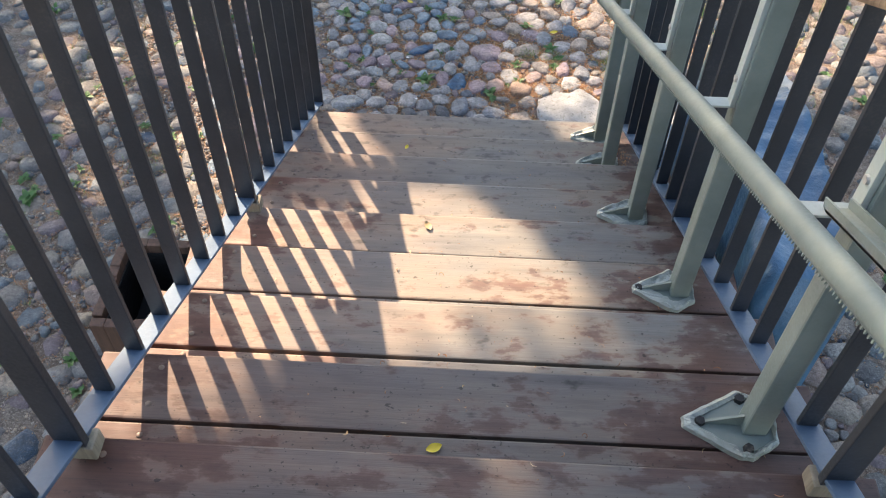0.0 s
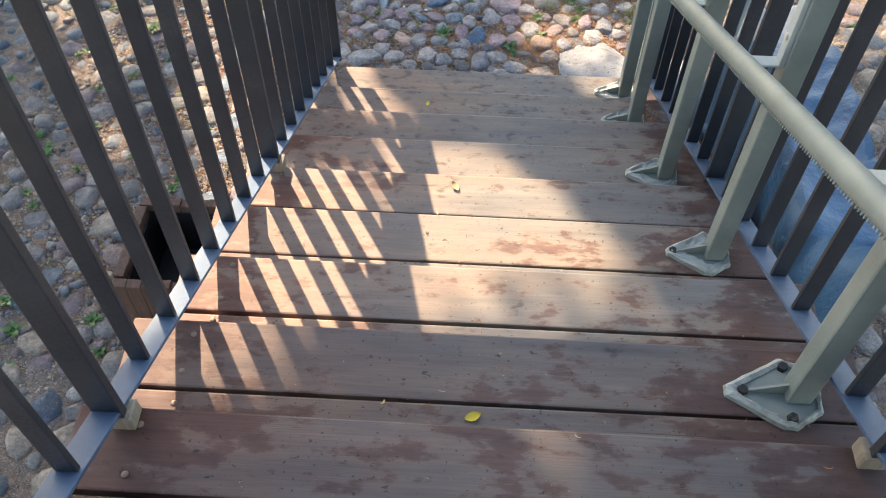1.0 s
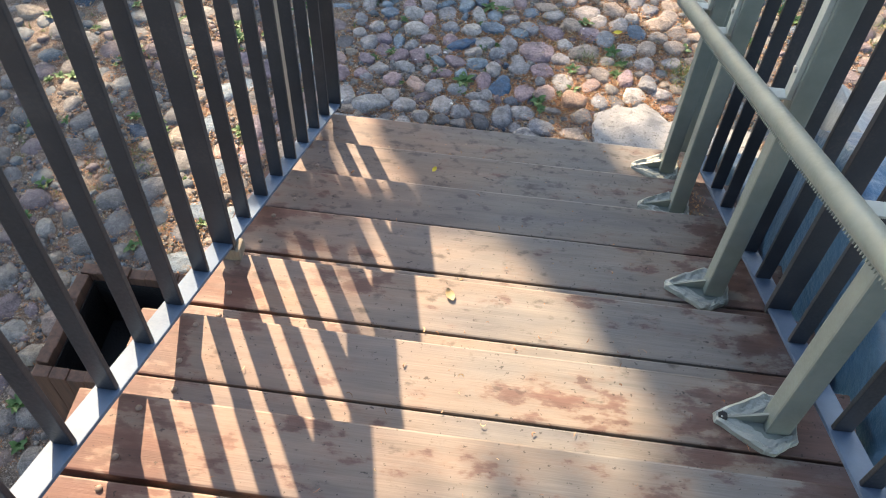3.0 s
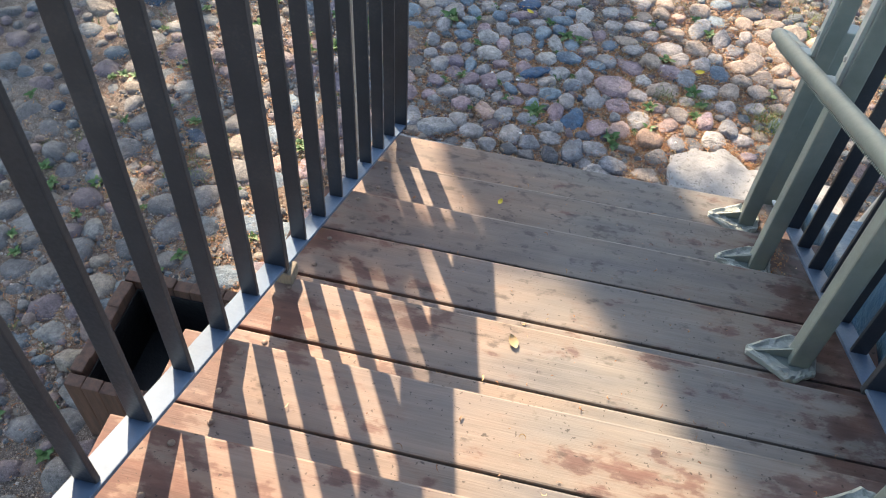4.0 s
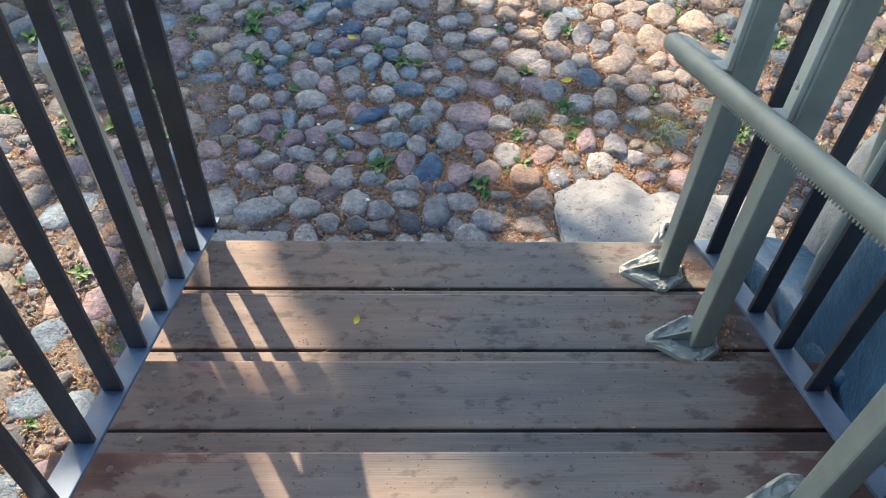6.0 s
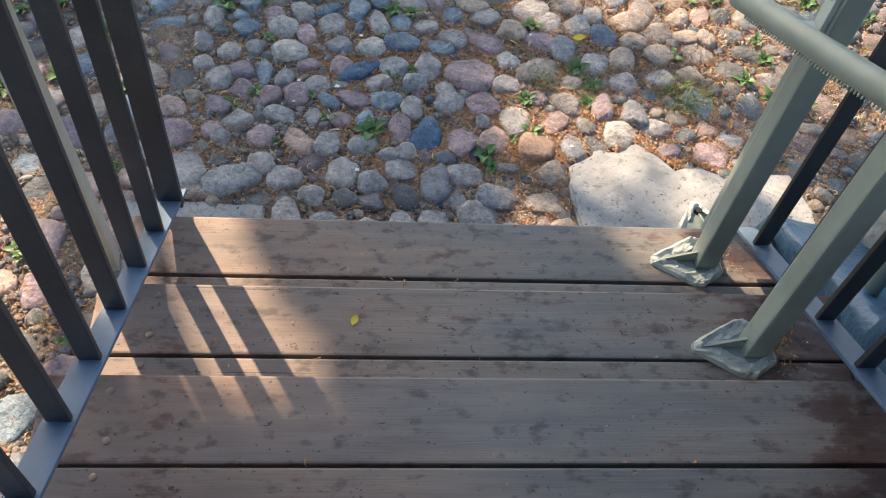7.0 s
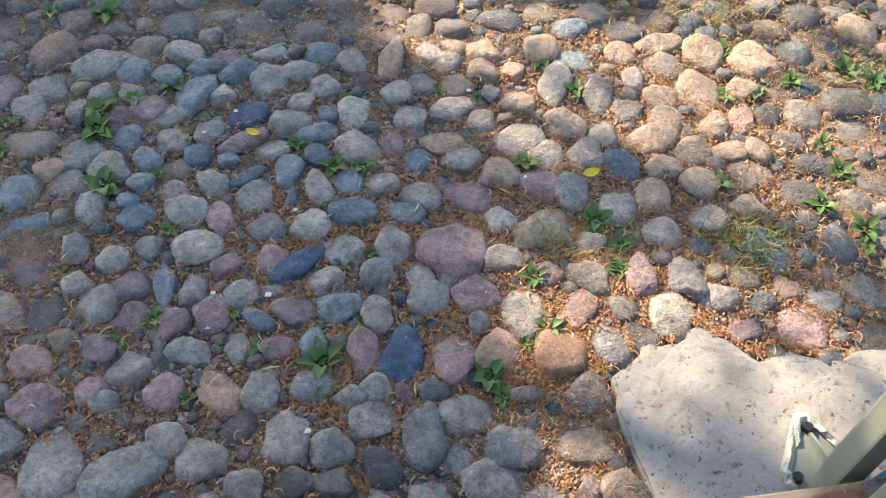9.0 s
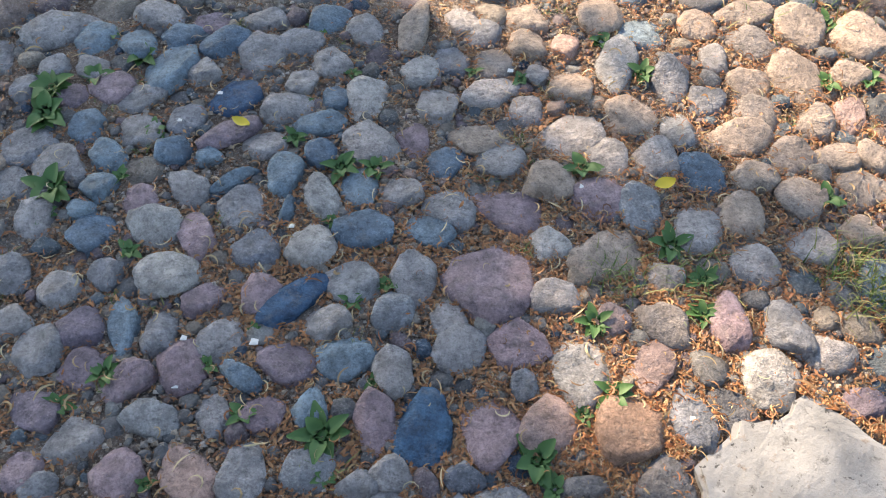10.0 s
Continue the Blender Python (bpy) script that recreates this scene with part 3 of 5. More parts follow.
# ---- beside the stairs ----
def slotted_post():
    """A galvanised slotted upright with a pale cap, just outside the railing."""
    t = thing("slotted_post", "pale galvanised slotted steel upright with a white cap", "post", at=(-0.918, -0.036, -0.02))
    t.matrix_world = Matrix.Translation((-0.918, -0.036, -0.02)) @ pose(0, 0, 0, 10.4, 3.6, 0) @ pose(0, 0, 0, 0, 0, 12)
    bm = bmesh.new()
    w, d, top = 0.050, 0.062, 1.05
    slots = [0.27, 0.79, 0.935]
    zs = [0.0]
    for s in slots:
        zs += [s, s + 0.090]
    zs.append(top)
    for i, (z0, z1) in enumerate(zip(zs, zs[1:])):
        if i % 2 == 0:
            box(bm, (-w / 2, -d / 2, z0), (w / 2, -d / 2 + 0.003, z1))
        else:
            box(bm, (-w / 2, -d / 2, z0), (-0.008, -d / 2 + 0.003, z1))
            box(bm, (0.008, -d / 2, z0), (w / 2, -d / 2 + 0.003, z1))
    box(bm, (-w / 2, -d / 2 + 0.003, 0), (-w / 2 + 0.003, d / 2, top))
    box(bm, (w / 2 - 0.003, -d / 2 + 0.003, 0), (w / 2, d / 2, top))
    part("channel", bm, ZINC, t)
    # a black sheet, added so that the slots look dark inside
    bm = bmesh.new()
    box(bm, (-w / 2 + 0.003, -d / 2 + 0.014, 0), (w / 2 - 0.003, -d / 2 + 0.017, top))
    part("insert", bm, BOLT, t, "black sheet added behind the slots to darken them")
    bm = bmesh.new()
    box(bm, (-w / 2 - 0.003, -d / 2 - 0.003, top), (w / 2 + 0.003, d / 2 + 0.003, top + 0.035), 0.004)
    part("cap", bm, PALE_CLOTH, t, "white plastic cap")


slotted_post()


def planter():
    """A square planter of upright staves, empty but for its black liner."""
    x0, x1, y0, y1, top = -1.375, -0.985, -1.41, -0.975, 0.30
    t = thing("planter_box", "red-brown wooden planter of short staves with black liner", "planter", at=((x0 + x1) / 2, (y0 + y1) / 2, -0.03))
    bm = bmesh.new()
    box(bm, (-0.027, -0.020, 0), (0.027, 0.020, top + 0.03), 0.004)
    stave = link_mesh("stave", bm, PLANTER_WOOD)
    rr = random.Random(9)
    hw, hd = (x1 - x0) / 2, (y1 - y0) / 2
    for sx, sy, n, along in ((0, -1, 7, hw), (0, 1, 7, hw), (-1, 0, 7, hd), (1, 0, 7, hd)):
        for i in range(n):
            s = new("stave", stave)
            s.parent = t
            u = -along + 0.031 + i * (2 * along - 0.062) / (n - 1)
            s.location = (u if sx == 0 else sx * (hw - 0.020), sy * (hd - 0.020) if sx == 0 else u * (hd - 0.052) / hd, rr.uniform(-0.006, 0.006))
            s.rotation_euler = (0, 0, 0 if sx == 0 else radians(90))
    bm = bmesh.new()
    bmesh.ops.create_cube(bm, size=1.0, matrix=Matrix.Translation((0, 0, 0.05 + (top - 0.06) / 2)) @ Matrix.Diagonal((2 * hw - 0.084, 2 * hd - 0.084, top - 0.06, 1)))
    bmesh.ops.delete(bm, geom=[f for f in bm.faces if f.normal.z > 0.9], context="FACES")
    bmesh.ops.solidify(bm, geom=list(bm.faces), thickness=0.004)
    part("liner", bm, LINER, t, "black plastic liner")


planter()


def draped(name, x0, x1, y0, y1, height, n, seed, sag):
    """A sheet thrown over a body of that plan; height(y) is its ridge, folds run down its sides."""
    bm = bmesh.new()
    prof = []
    m = 26
    for i in range(m + 1):
        u = i / m
        prof.append(u)
    rows = []
    for j in range(n + 1):
        y = y0 + (y1 - y0) * j / n
        h = height(y)
        row = []
        for u in prof:
            s = u * 3
            if s < 1:
                x, z = x0, h * s
            elif s < 2:
                x, z = x0 + (x1 - x0) * (s - 1), h - sag * math.sin(math.pi * (s - 1))
            else:
                x, z = x1, h * (3 - s)
            flare = 1 - z / max(h, 0.01)
            fold = noise.noise((y * 6 + seed, z * 1.2, x * 3))
            crease = abs(noise.noise((y * 11, z * 7 + seed, x * 9)))
            side = -1 if x == x0 else 1 if x == x1 else 0
            row.append(bm.verts.new((x + side * (0.035 * flare * (1 + fold) + 0.028 * fold), y + 0.02 * fold, z + (0.0 if z < 0.02 else 0.035 * crease - 0.02))))
        rows.append(row)
    for a, b in zip(rows, rows[1:]):
        for i in range(m):
            bm.faces.new((a[i], a[i + 1], b[i + 1], b[i]))
    for row in (rows[0], rows[-1]):
        bm.faces.new(row)
    bmesh.ops.recalc_face_normals(bm, faces=bm.faces)
    return bm


tarp = thing("covered_stack", "stack beside the stairs under a creased blue-grey tarpaulin", "tarpaulin")
part("cover", draped("cover", 0.87, 1.14, -1.62, -0.45, lambda y: 1.06 - 0.9 * max(0.0, y + 0.85) ** 1.3, 44, 3.0, 0.03), TARP, tarp, "blue-grey tarpaulin", True)
part("skirt", draped("skirt", 0.85, 1.36, -0.66, 0.05, lambda y: 0.20 - 0.50 * y, 26, 8.0, 0.06), TARP, tarp, "loose end of the tarpaulin", True)
part("pole", tube([(0.93, -0.34, -0.02), (0.95, -0.26, 0.42), (1.0, -0.20, 0.84)], 0.020, 14), SAGE, tarp, "pale round pole", True)
part("pole", tube([(1.02, -0.30, 0.02), (1.12, 0.02, 0.70), (1.14, 0.06, 0.80)], 0.020, 14), SAGE, tarp, "pale slanting pole", True)
part("pale_sheet", draped("pale_sheet", 1.13, 1.34, -0.48, 0.06, lambda y: 0.60 - 0.25 * y, 30, 12.0, 0.07), PALE_CLOTH, tarp, "crumpled pale sheet", True)

# ---- concrete footings ----
def slab(name, outline, label, z1, material):
    bm = prism(outline, -0.06, z1, 0.008)
    bmesh.ops.triangulate(bm, faces=bm.faces)
    bmesh.ops.subdivide_edges(bm, edges=bm.edges, cuts=2, use_grid_fill=True)
    for v in bm.verts:
        if v.co.z > z1 - 0.02:
            v.co.z += 0.004 * noise.noise((v.co.x * 14, v.co.y * 14, 2))
        v.co.x += 0.016 * noise.noise((v.co.x * 26, v.co.y * 22, 5))
        v.co.y += 0.016 * noise.noise((v.co.x * 26, v.co.y * 22, 9))
    return tagged(part(name, bm, material), label, "concrete", kind="structure")


RIGHT_SLAB = [(0.37, -0.10), (0.36, 0.12), (0.345, 0.27), (0.355, 0.345), (0.41, 0.375), (0.45, 0.415), (0.52, 0.405), (0.575, 0.44), (0.63, 0.40), (0.68, 0.345), (0.76, 0.35), (0.83, 0.32),
              (0.93, 0.345), (1.04, 0.33), (1.07, 0.20), (1.05, -0.10), (0.95, -0.22), (0.6, -0.2)]
LEFT_SLAB = [(-0.91, 0.03), (-0.92, 0.17), (-0.80, 0.18), (-0.66, 0.17), (-0.53, 0.165), (-0.525, 0.02)]
slab("footing_slab", RIGHT_SLAB, "rough whitish concrete footing, speckled with dirt", 0.004, CONCRETE)
slab("kerb_slab", LEFT_SLAB, "narrow pale concrete strip by the lowest step", -0.002, KERB)


# ---- the tree whose crown dapples the stairs; it stands ahead and to the left, out of sight ----
SUN_ON_STAIRS = [(-0.9, -2.2), (-0.2, -1.85), (0.05, -1.72), (0.12, -1.62), (0.44, -1.66), (0.66, -1.91), (0.92, -2.39), (1.15, -2.9), (1.08, -3.1), (0.75, -3.3), (0.6, -3.5), (0.42, -3.9), (0.2, -4.08), (-0.9, -4.0)]
SUN_ON_FOOT = [(-1.50, 0.32), (-1.08, 0.30), (-0.95, 0.02), (-0.45, -0.05), (-0.38, -0.3), (-0.15, -0.75), (0.09, -1.2), (0.02, -1.35), (-0.18, -1.30), (-0.5, -1.05), (-1.2, -0.9), (-1.42, -0.5)]
SUN_ON_FOOTING = [(0.13, 0.12), (0.09, 0.35), (0.11, 0.5), (0.16, 0.72), (0.42, 0.74), (0.60, 0.62), (0.58, 0.45), (0.48, 0.3), (0.55, 0.0), (0.7, -0.15), (1.0, -0.3), (1.0, -0.5), (0.62, -0.45), (0.58, -0.36), (0.46, -0.22), (0.3, -0.05)]
SUN_ON_COBBLES = [(-0.08, 1.5), (0.12, 1.22), (0.2, 1.05), (0.42, 0.97), (0.55, 0.95), (0.75, 0.85), (0.9, 0.75), (1.0, 0.6), (1.3, 0.45), (2.6, 0.3), (2.6, 2.6), (-0.1, 2.3)]

SUN_HALF = [(0.45, 0.66), (0.75, 0.86), (1.0, 0.62), (1.25, 0.42), (1.15, 0.0), (0.62, 0.02), (0.46, 0.3), (0.52, 0.5)]
THIN_CROWN = [(0.75, -3.3), (1.08, -3.1), (1.35, -3.3), (1.0, -3.6), (0.6, -3.5)]

thin = random.Random(4)


def gap(x, y):
    """True where the crown is open towards the sun over the point (x, y) of the ground."""
    x, y = x + 0.05 * noise.noise((x * 6, y * 6, 3)), y + 0.05 * noise.noise((x * 6, y * 6, 8))
    if any(inside(p, x, y) for p in (SUN_ON_STAIRS, SUN_ON_FOOT)):
        return True
    if inside(SUN_ON_COBBLES, x, y):
        return thin.random() > 0.03
    if inside(SUN_ON_FOOTING, x, y):
        return thin.random() > 0.05
    if inside(THIN_CROWN, x, y):
        return thin.random() > 0.15
    if inside(SUN_HALF, x, y):
        return thin.random() > 0.07
    for hx, hy, rx, ry in ((-1.58, 0.58, 0.24, 0.22), (-1.75, -0.35, 0.10, 0.12), (-1.35, 1.15, 0.16, 0.13), (-2.2, 0.6, 0.2, 0.15), (-2.4, -1.2, 0.2, 0.15), (-1.2, 0.2, 0.09, 0.2), (-1.1, 0.62, 0.14, 0.10), (-1.75, 0.9, 0.16, 0.12), (-1.95, 0.15, 0.14, 0.18), (-1.45, -0.05, 0.10, 0.14), (-1.25, 0.22, 0.13, 0.10), (-1.35, 0.05, 0.09, 0.09), (-1.08, 0.07, 0.10, 0.07), (-1.69, 1.02, 0.13, 0.12), (-1.45, 0.62, 0.14, 0.10)):
        if ((x - hx) / rx) ** 2 + ((y - hy) / ry) ** 2 < 1.8:
            return True
    return False


def shade_tree():
    base = Vector((0.0, -1.0, 0.0)) + Vector((-0.5, 0.866, SUN_TAN)) * 9.0
    t = thing("shade_tree", "broad leafy tree that dapples the stairs with shade", "tree", at=(base.x, base.y + 0.6, -0.03))
    mid = Vector((0, -0.6, base.z))
    part("trunk", tube([(0, 0, 0), (0.05, -0.05, 1.2), (-0.02, -0.2, 2.4), (0.02, -0.35, 3.6), (0.0, -0.5, 5.0)], [0.26, 0.20, 0.17, 0.13, 0.07], 14), BARK, t)
    rr = random.Random(21)
    for i in range(9):
        a = i * 2.4
        z0 = 2.3 + 0.28 * i
        end = mid + Vector((math.cos(a) * 2.6, math.sin(a) * 1.6, rr.uniform(-0.6, 1.2)))
        st = Vector((0, -0.25, z0))
        part("limb", tube([st, st.lerp(end, 0.5) + Vector((0, 0, 0.25)), end], [0.07, 0.045, 0.012], 8), BARK, t)
    verts, faces = [], []
    origin = t.location
    made = 0
    while made < 26000:
        p = Vector((rr.gauss(0, 1), rr.gauss(0, 1), rr.gauss(0, 1)))
        p = p.normalized() * rr.random() ** 0.4
        p = mid + Vector((p.x * 4.6, p.y * 2.6, p.z * 3.1))
        w = p + origin
        if w.z < 1.6:
            continue
        k = w.z / SUN_TAN
        x, y = w.x + 0.5 * k, w.y - 0.866 * k
        if gap(x + rr.gauss(0, 0.015), y + rr.gauss(0, 0.015)):
            continue
        s = rr.uniform(0.05, 0.085)
        q = Euler((rr.uniform(0, 6.3), rr.uniform(0, 6.3), rr.uniform(0, 6.3)))
        n = len(verts)
        for c in ((-1.5, 0, 0), (0, -0.75, 0.15), (1.5, 0, 0), (0, 0.75, 0.15)):
            v = Vector(c) * s
            v.rotate(q)
            verts.append(p + v)
        faces.append((n, n + 1, n + 2, n + 3))
        made += 1
    me = bpy.data.meshes.new("crown")
    me.from_pydata(verts, [], faces)
    me.materials.append(CROWN)
    c = new("crown", me)
    c.parent = t


shade_tree()


# ---- small things ----
def leaf_at(name, x, y, z, size, turn, material, label):
    bm = bmesh.new()
    n = 6
    rows = []
    for i in range(n + 1):
        u = i / n
        w = size * 0.30 * math.sin(math.pi * min(1, u * 0.94 + 0.04)) ** 0.8
        lift = size * 0.22 * (u - 0.5) ** 2
        rows.append([bm.verts.new(((u - 0.5) * size, w * k, lift + abs(k) * size * 0.10)) for k in (-1, 0, 1)])
    for a, b in zip(rows, rows[1:]):
        for k in (0, 1):
            bm.faces.new((a[k], a[k + 1], b[k + 1], b[k]))
    ob = part(name, bm, material, None, "", True)
    ob.matrix_world = pose(x, y, z, 4, -5, turn)
    return tagged(ob, label, "leaf")


leaf_at("fallen_leaf", -0.045, -2.307, 8 * RISE + 0.003, 0.036, 20, YELLOW, "small yellow fallen leaf on a stair plank")
leaf_at("fallen_leaf", -0.270, -0.389, 2 * RISE + 0.003, 0.026, 70, YELLOW, "small yellow-green fallen leaf on a stair plank")
leaf_at("fallen_leaf", -0.123, -1.254, 5 * RISE + 0.003, 0.040, 120, PETALS, "dry curled leaf on a stair plank")
leaf_at("fallen_leaf", 0.452, 0.905, 0.012, 0.045, 10, YELLOW, "bright yellow fallen leaf among the cobbles")
leaf_at("fallen_leaf", -0.375, 1.145, 0.012, 0.040, 150, YELLOW, "pale yellow fallen leaf among the cobbles")
leaf_at("fallen_leaf", -0.33, -0.545, 2 * RISE + 0.003, 0.028, 5, YELLOW, "yellow leaf lying against the riser gap")


def curl(rr, verts, faces, x, y, z, size):
    """A dry curled petal: a narrow bent strip."""
    n0 = len(verts)
    turn, bend, wide = rr.uniform(0, 6.3), rr.uniform(0.5, 4.2) * rr.choice((-1, 1)), size * (rr.uniform(0.035, 0.085) if size > 0.02 else rr.choice((rr.uniform(0.06, 0.11), rr.uniform(0.10, 0.26))))
    tip, px, py = turn, x, y
    steps = 5
    lift = rr.uniform(0.0, 0.25) * size
    for i in range(steps + 1):
        u = i / steps
        w = wide * (0.25 + math.sin(math.pi * min(0.97, u + 0.02)))
        nx, ny = -math.sin(tip), math.cos(tip)
        zz = z + lift * math.sin(math.pi * u)
        verts.append((px - nx * w / 2, py - ny * w / 2, zz))
        verts.append((px + nx * w / 2, py + ny * w / 2, zz + wide * 0.5))
        px, py = px + math.cos(tip) * size / steps, py + math.sin(tip) * size / steps
        tip += bend / steps
    for i in range(steps):
        a = n0 + 2 * i
        faces.append((a, a + 1, a + 3, a + 2))


def from_lists(name, verts, faces, material, label, category, kind="stuff", smooth=False):
    me = bpy.data.meshes.new(name)
    me.from_pydata(verts, [], faces)
    me.materials.append(material)
    if smooth:
        me.polygons.foreach_set("use_smooth", [True] * len(me.polygons))
    return tagged(new(name, me), label, category, kind=kind)


# crumbs and petals on the treads, mostly along the gaps and the back of each step
rr = random.Random(33)
verts, faces = [], []
for k in range(1, 11):
    edge = -(k - 1) * RUN
    for _ in range(16 if k > 2 else 30):
        x = rr.uniform(-0.6, 0.68)
        dy = rr.choice((rr.uniform(0.01, 0.17), FRONT + rr.uniform(-0.012, 0.02), rr.uniform(0.19, 0.27)))
        curl(rr, verts, faces, x, edge - dy, k * RISE + 0.003, rr.uniform(0.008, 0.024))
    for _ in range(14):
        x = rr.gauss(0.0, 0.3)
        curl(rr, verts, faces, x, edge - rr.uniform(0.03, 0.16), k * RISE + 0.003, rr.uniform(0.005, 0.010))
# small heaps of litter behind the lowest posts
for k, hy in ((1, -0.10), (2, -0.40), (2, -0.47)):
    for _ in range(90):
        curl(rr, verts, faces, rr.gauss(0.675, 0.022), hy + rr.gauss(0, 0.03), k * RISE + 0.003 + abs(rr.gauss(0, 0.004)), rr.uniform(0.004, 0.014))
from_lists("tread_litter", verts, faces, PETALS, "dry petals and crumbs scattered over the stair planks", "litter")

# ---- cobbles ----
COBBLES = []
COBBLES.append(('grey', [(-0.78, 1.48, 0.16, 0.09, 19), (-0.56, 1.51, 0.1, 0.08, -4), (-0.33, 1.36, 0.1, 0.09, -80), (-0.46, 1.32, 0.07, 0.07, 10), (-0.69, 1.35, 0.07, 0.07, -66), (-0.83, 1.3, 0.07, 0.06, 85), (-0.59, 1.25, 0.1, 0.06, 15), (-0.49, 1.19, 0.08, 0.08, 36), (-0.32, 1.47, 0.1, 0.06, 3), (-0.24, 1.39, 0.11, 0.08, -5), (-0.1, 1.41, 0.09, 0.07, 85), (-0.18, 1.32, 0.08, 0.07, -6), (-0.25, 1.27, 0.08, 0.06, 36), (-0.28, 1.2, 0.11, 0.08, 1), (0.03, 1.18, 0.09, 0.09, 32), (-0.12, 1.08, 0.11, 0.1, -5), (-0.8, 1.14, 0.09, 0.09, -82), (-0.73, 1.08, 0.09, 0.09, 23), (-0.58, 1.16, 0.08, 0.08, -4)]))
COBBLES.append(('grey', [(-0.33, 1.1, 0.08, 0.07, 22), (-0.48, 1, 0.09, 0.06, -65), (-0.37, 0.95, 0.1, 0.09, 85), (-0.07, 0.95, 0.08, 0.07, 7), (-0.76, 0.95, 0.09, 0.07, 84), (-0.35, 0.85, 0.09, 0.08, 84), (0.03, 0.9, 0.09, 0.09, 84), (0.12, 1.43, 0.09, 0.07, 85), (0.16, 1.38, 0.08, 0.07, -5), (0.26, 1.24, 0.06, 0.05, 83), (0.15, 1.2, 0.12, 0.07, 15), (0.55, 1.2, 0.14, 0.08, 75), (0.66, 1.25, 0.08, 0.06, 85), (0.61, 1.13, 0.09, 0.08, 57), (0.22, 1.14, 0.08, 0.08, 19), (0.29, 1.06, 0.14, 0.11, -5), (0.14, 1.01, 0.09, 0.09, 19), (0.36, 0.99, 0.09, 0.09, -5), (0.46, 0.99, 0.11, 0.08, 75)]))
COBBLES.append(('grey', [(0.49, 0.81, 0.11, 0.09, 35), (0.7, 0.74, 0.1, 0.08, -6), (0.19, 0.68, 0.09, 0.07, -6), (-0.06, 0.75, 0.11, 0.08, 84), (-0.62, 0.81, 0.06, 0.06, -57), (-0.7, 0.79, 0.07, 0.06, 47), (-0.78, 0.83, 0.09, 0.06, -82), (-0.77, 0.73, 0.06, 0.06, -6), (-0.72, 0.67, 0.09, 0.08, 83), (-0.51, 0.68, 0.09, 0.05, 75), (-0.41, 0.66, 0.08, 0.08, -5), (-0.23, 0.67, 0.08, 0.06, 29), (-0.01, 0.65, 0.08, 0.06, 83), (0.01, 0.59, 0.09, 0.08, 5), (-0.11, 0.57, 0.09, 0.06, 85), (-0.64, 0.5, 0.09, 0.07, 35), (-0.42, 0.52, 0.07, 0.06, 83), (-0.37, 0.41, 0.09, 0.08, -89), (-0.68, 0.42, 0.06, 0.05, -8)]))
COBBLES.append(('grey', [(-0.19, 0.37, 0.06, 0.05, -6), (-0.13, 0.38, 0.06, 0.05, -7), (0.37, 0.42, 0.11, 0.07, -87), (0.6, 0.57, 0.11, 0.08, 89), (0.4, 0.7, 0.07, 0.07, -5), (0.57, 0.71, 0.09, 0.08, -6), (0.65, 0.51, 0.09, 0.08, -6), (-0.02, 0.36, 0.06, 0.05, -6), (0.1, 0.51, 0.06, 0.04, 80), (-0.77, 0.3, 0.14, 0.12, -76), (-0.49, 0.27, 0.1, 0.1, -10), (-0.32, 0.29, 0.12, 0.08, 77), (-0.9, 0.36, 0.11, 0.1, -10), (-0.47, 0.12, 0.14, 0.07, 88), (-0.37, 0.1, 0.1, 0.09, 86), (-0.06, 0.26, 0.13, 0.08, 72), (0.07, 0.14, 0.1, 0.1, 81), (0.12, 0.21, 0.12, 0.08, -10), (0.16, 0.09, 0.1, 0.1, 21)]))
COBBLES.append(('grey', [(-0.06, 0.12, 0.1, 0.09, 80), (0.05, 0.3, 0.11, 0.09, -9), (-0.15, 0.32, 0.1, 0.09, -10), (-0.23, 0.26, 0.09, 0.07, -9), (-0.24, 0.09, 0.08, 0.07, -10), (-0.4, 0.2, 0.07, 0.06, -10), (-0.56, 0.32, 0.07, 0.07, -9)]))
COBBLES.append(('blue_grey', [(-0.6, 1.42, 0.09, 0.07, 85), (-0.7, 1.44, 0.09, 0.08, 40), (-0.53, 1.34, 0.15, 0.09, 61), (-0.42, 1.4, 0.11, 0.06, 25), (-0.51, 1.44, 0.09, 0.06, 17), (-0.18, 1.46, 0.1, 0.09, 10), (-0.18, 1.22, 0.07, 0.06, 84), (-0.21, 1.14, 0.1, 0.06, 8), (-0.69, 1.18, 0.08, 0.07, 85), (-0.64, 1.1, 0.07, 0.06, -68), (-0.51, 1.1, 0.07, 0.07, 8), (-0.44, 1.08, 0.05, 0.04, -5), (-0.39, 1.01, 0.09, 0.03, 28), (-0.29, 1.02, 0.09, 0.07, 85), (-0.22, 1.06, 0.07, 0.06, 84), (-0.65, 1.02, 0.06, 0.06, 84), (-0.15, 0.97, 0.09, 0.07, 85), (-0.29, 0.92, 0.07, 0.03, 72), (-0.65, 0.91, 0.09, 0.08, 84)]))
COBBLES.append(('blue_grey', [(-0.68, 0.97, 0.05, 0.04, -6), (-0.14, 0.87, 0.1, 0.09, -17), (-0.02, 0.85, 0.1, 0.07, -18), (0.54, 0.94, 0.1, 0.09, -81), (-0.58, 0.7, 0.11, 0.05, -86), (-0.37, 0.58, 0.07, 0.04, -36), (-0.2, 0.59, 0.1, 0.08, 6), (-0.26, 0.51, 0.07, 0.05, 87)]))
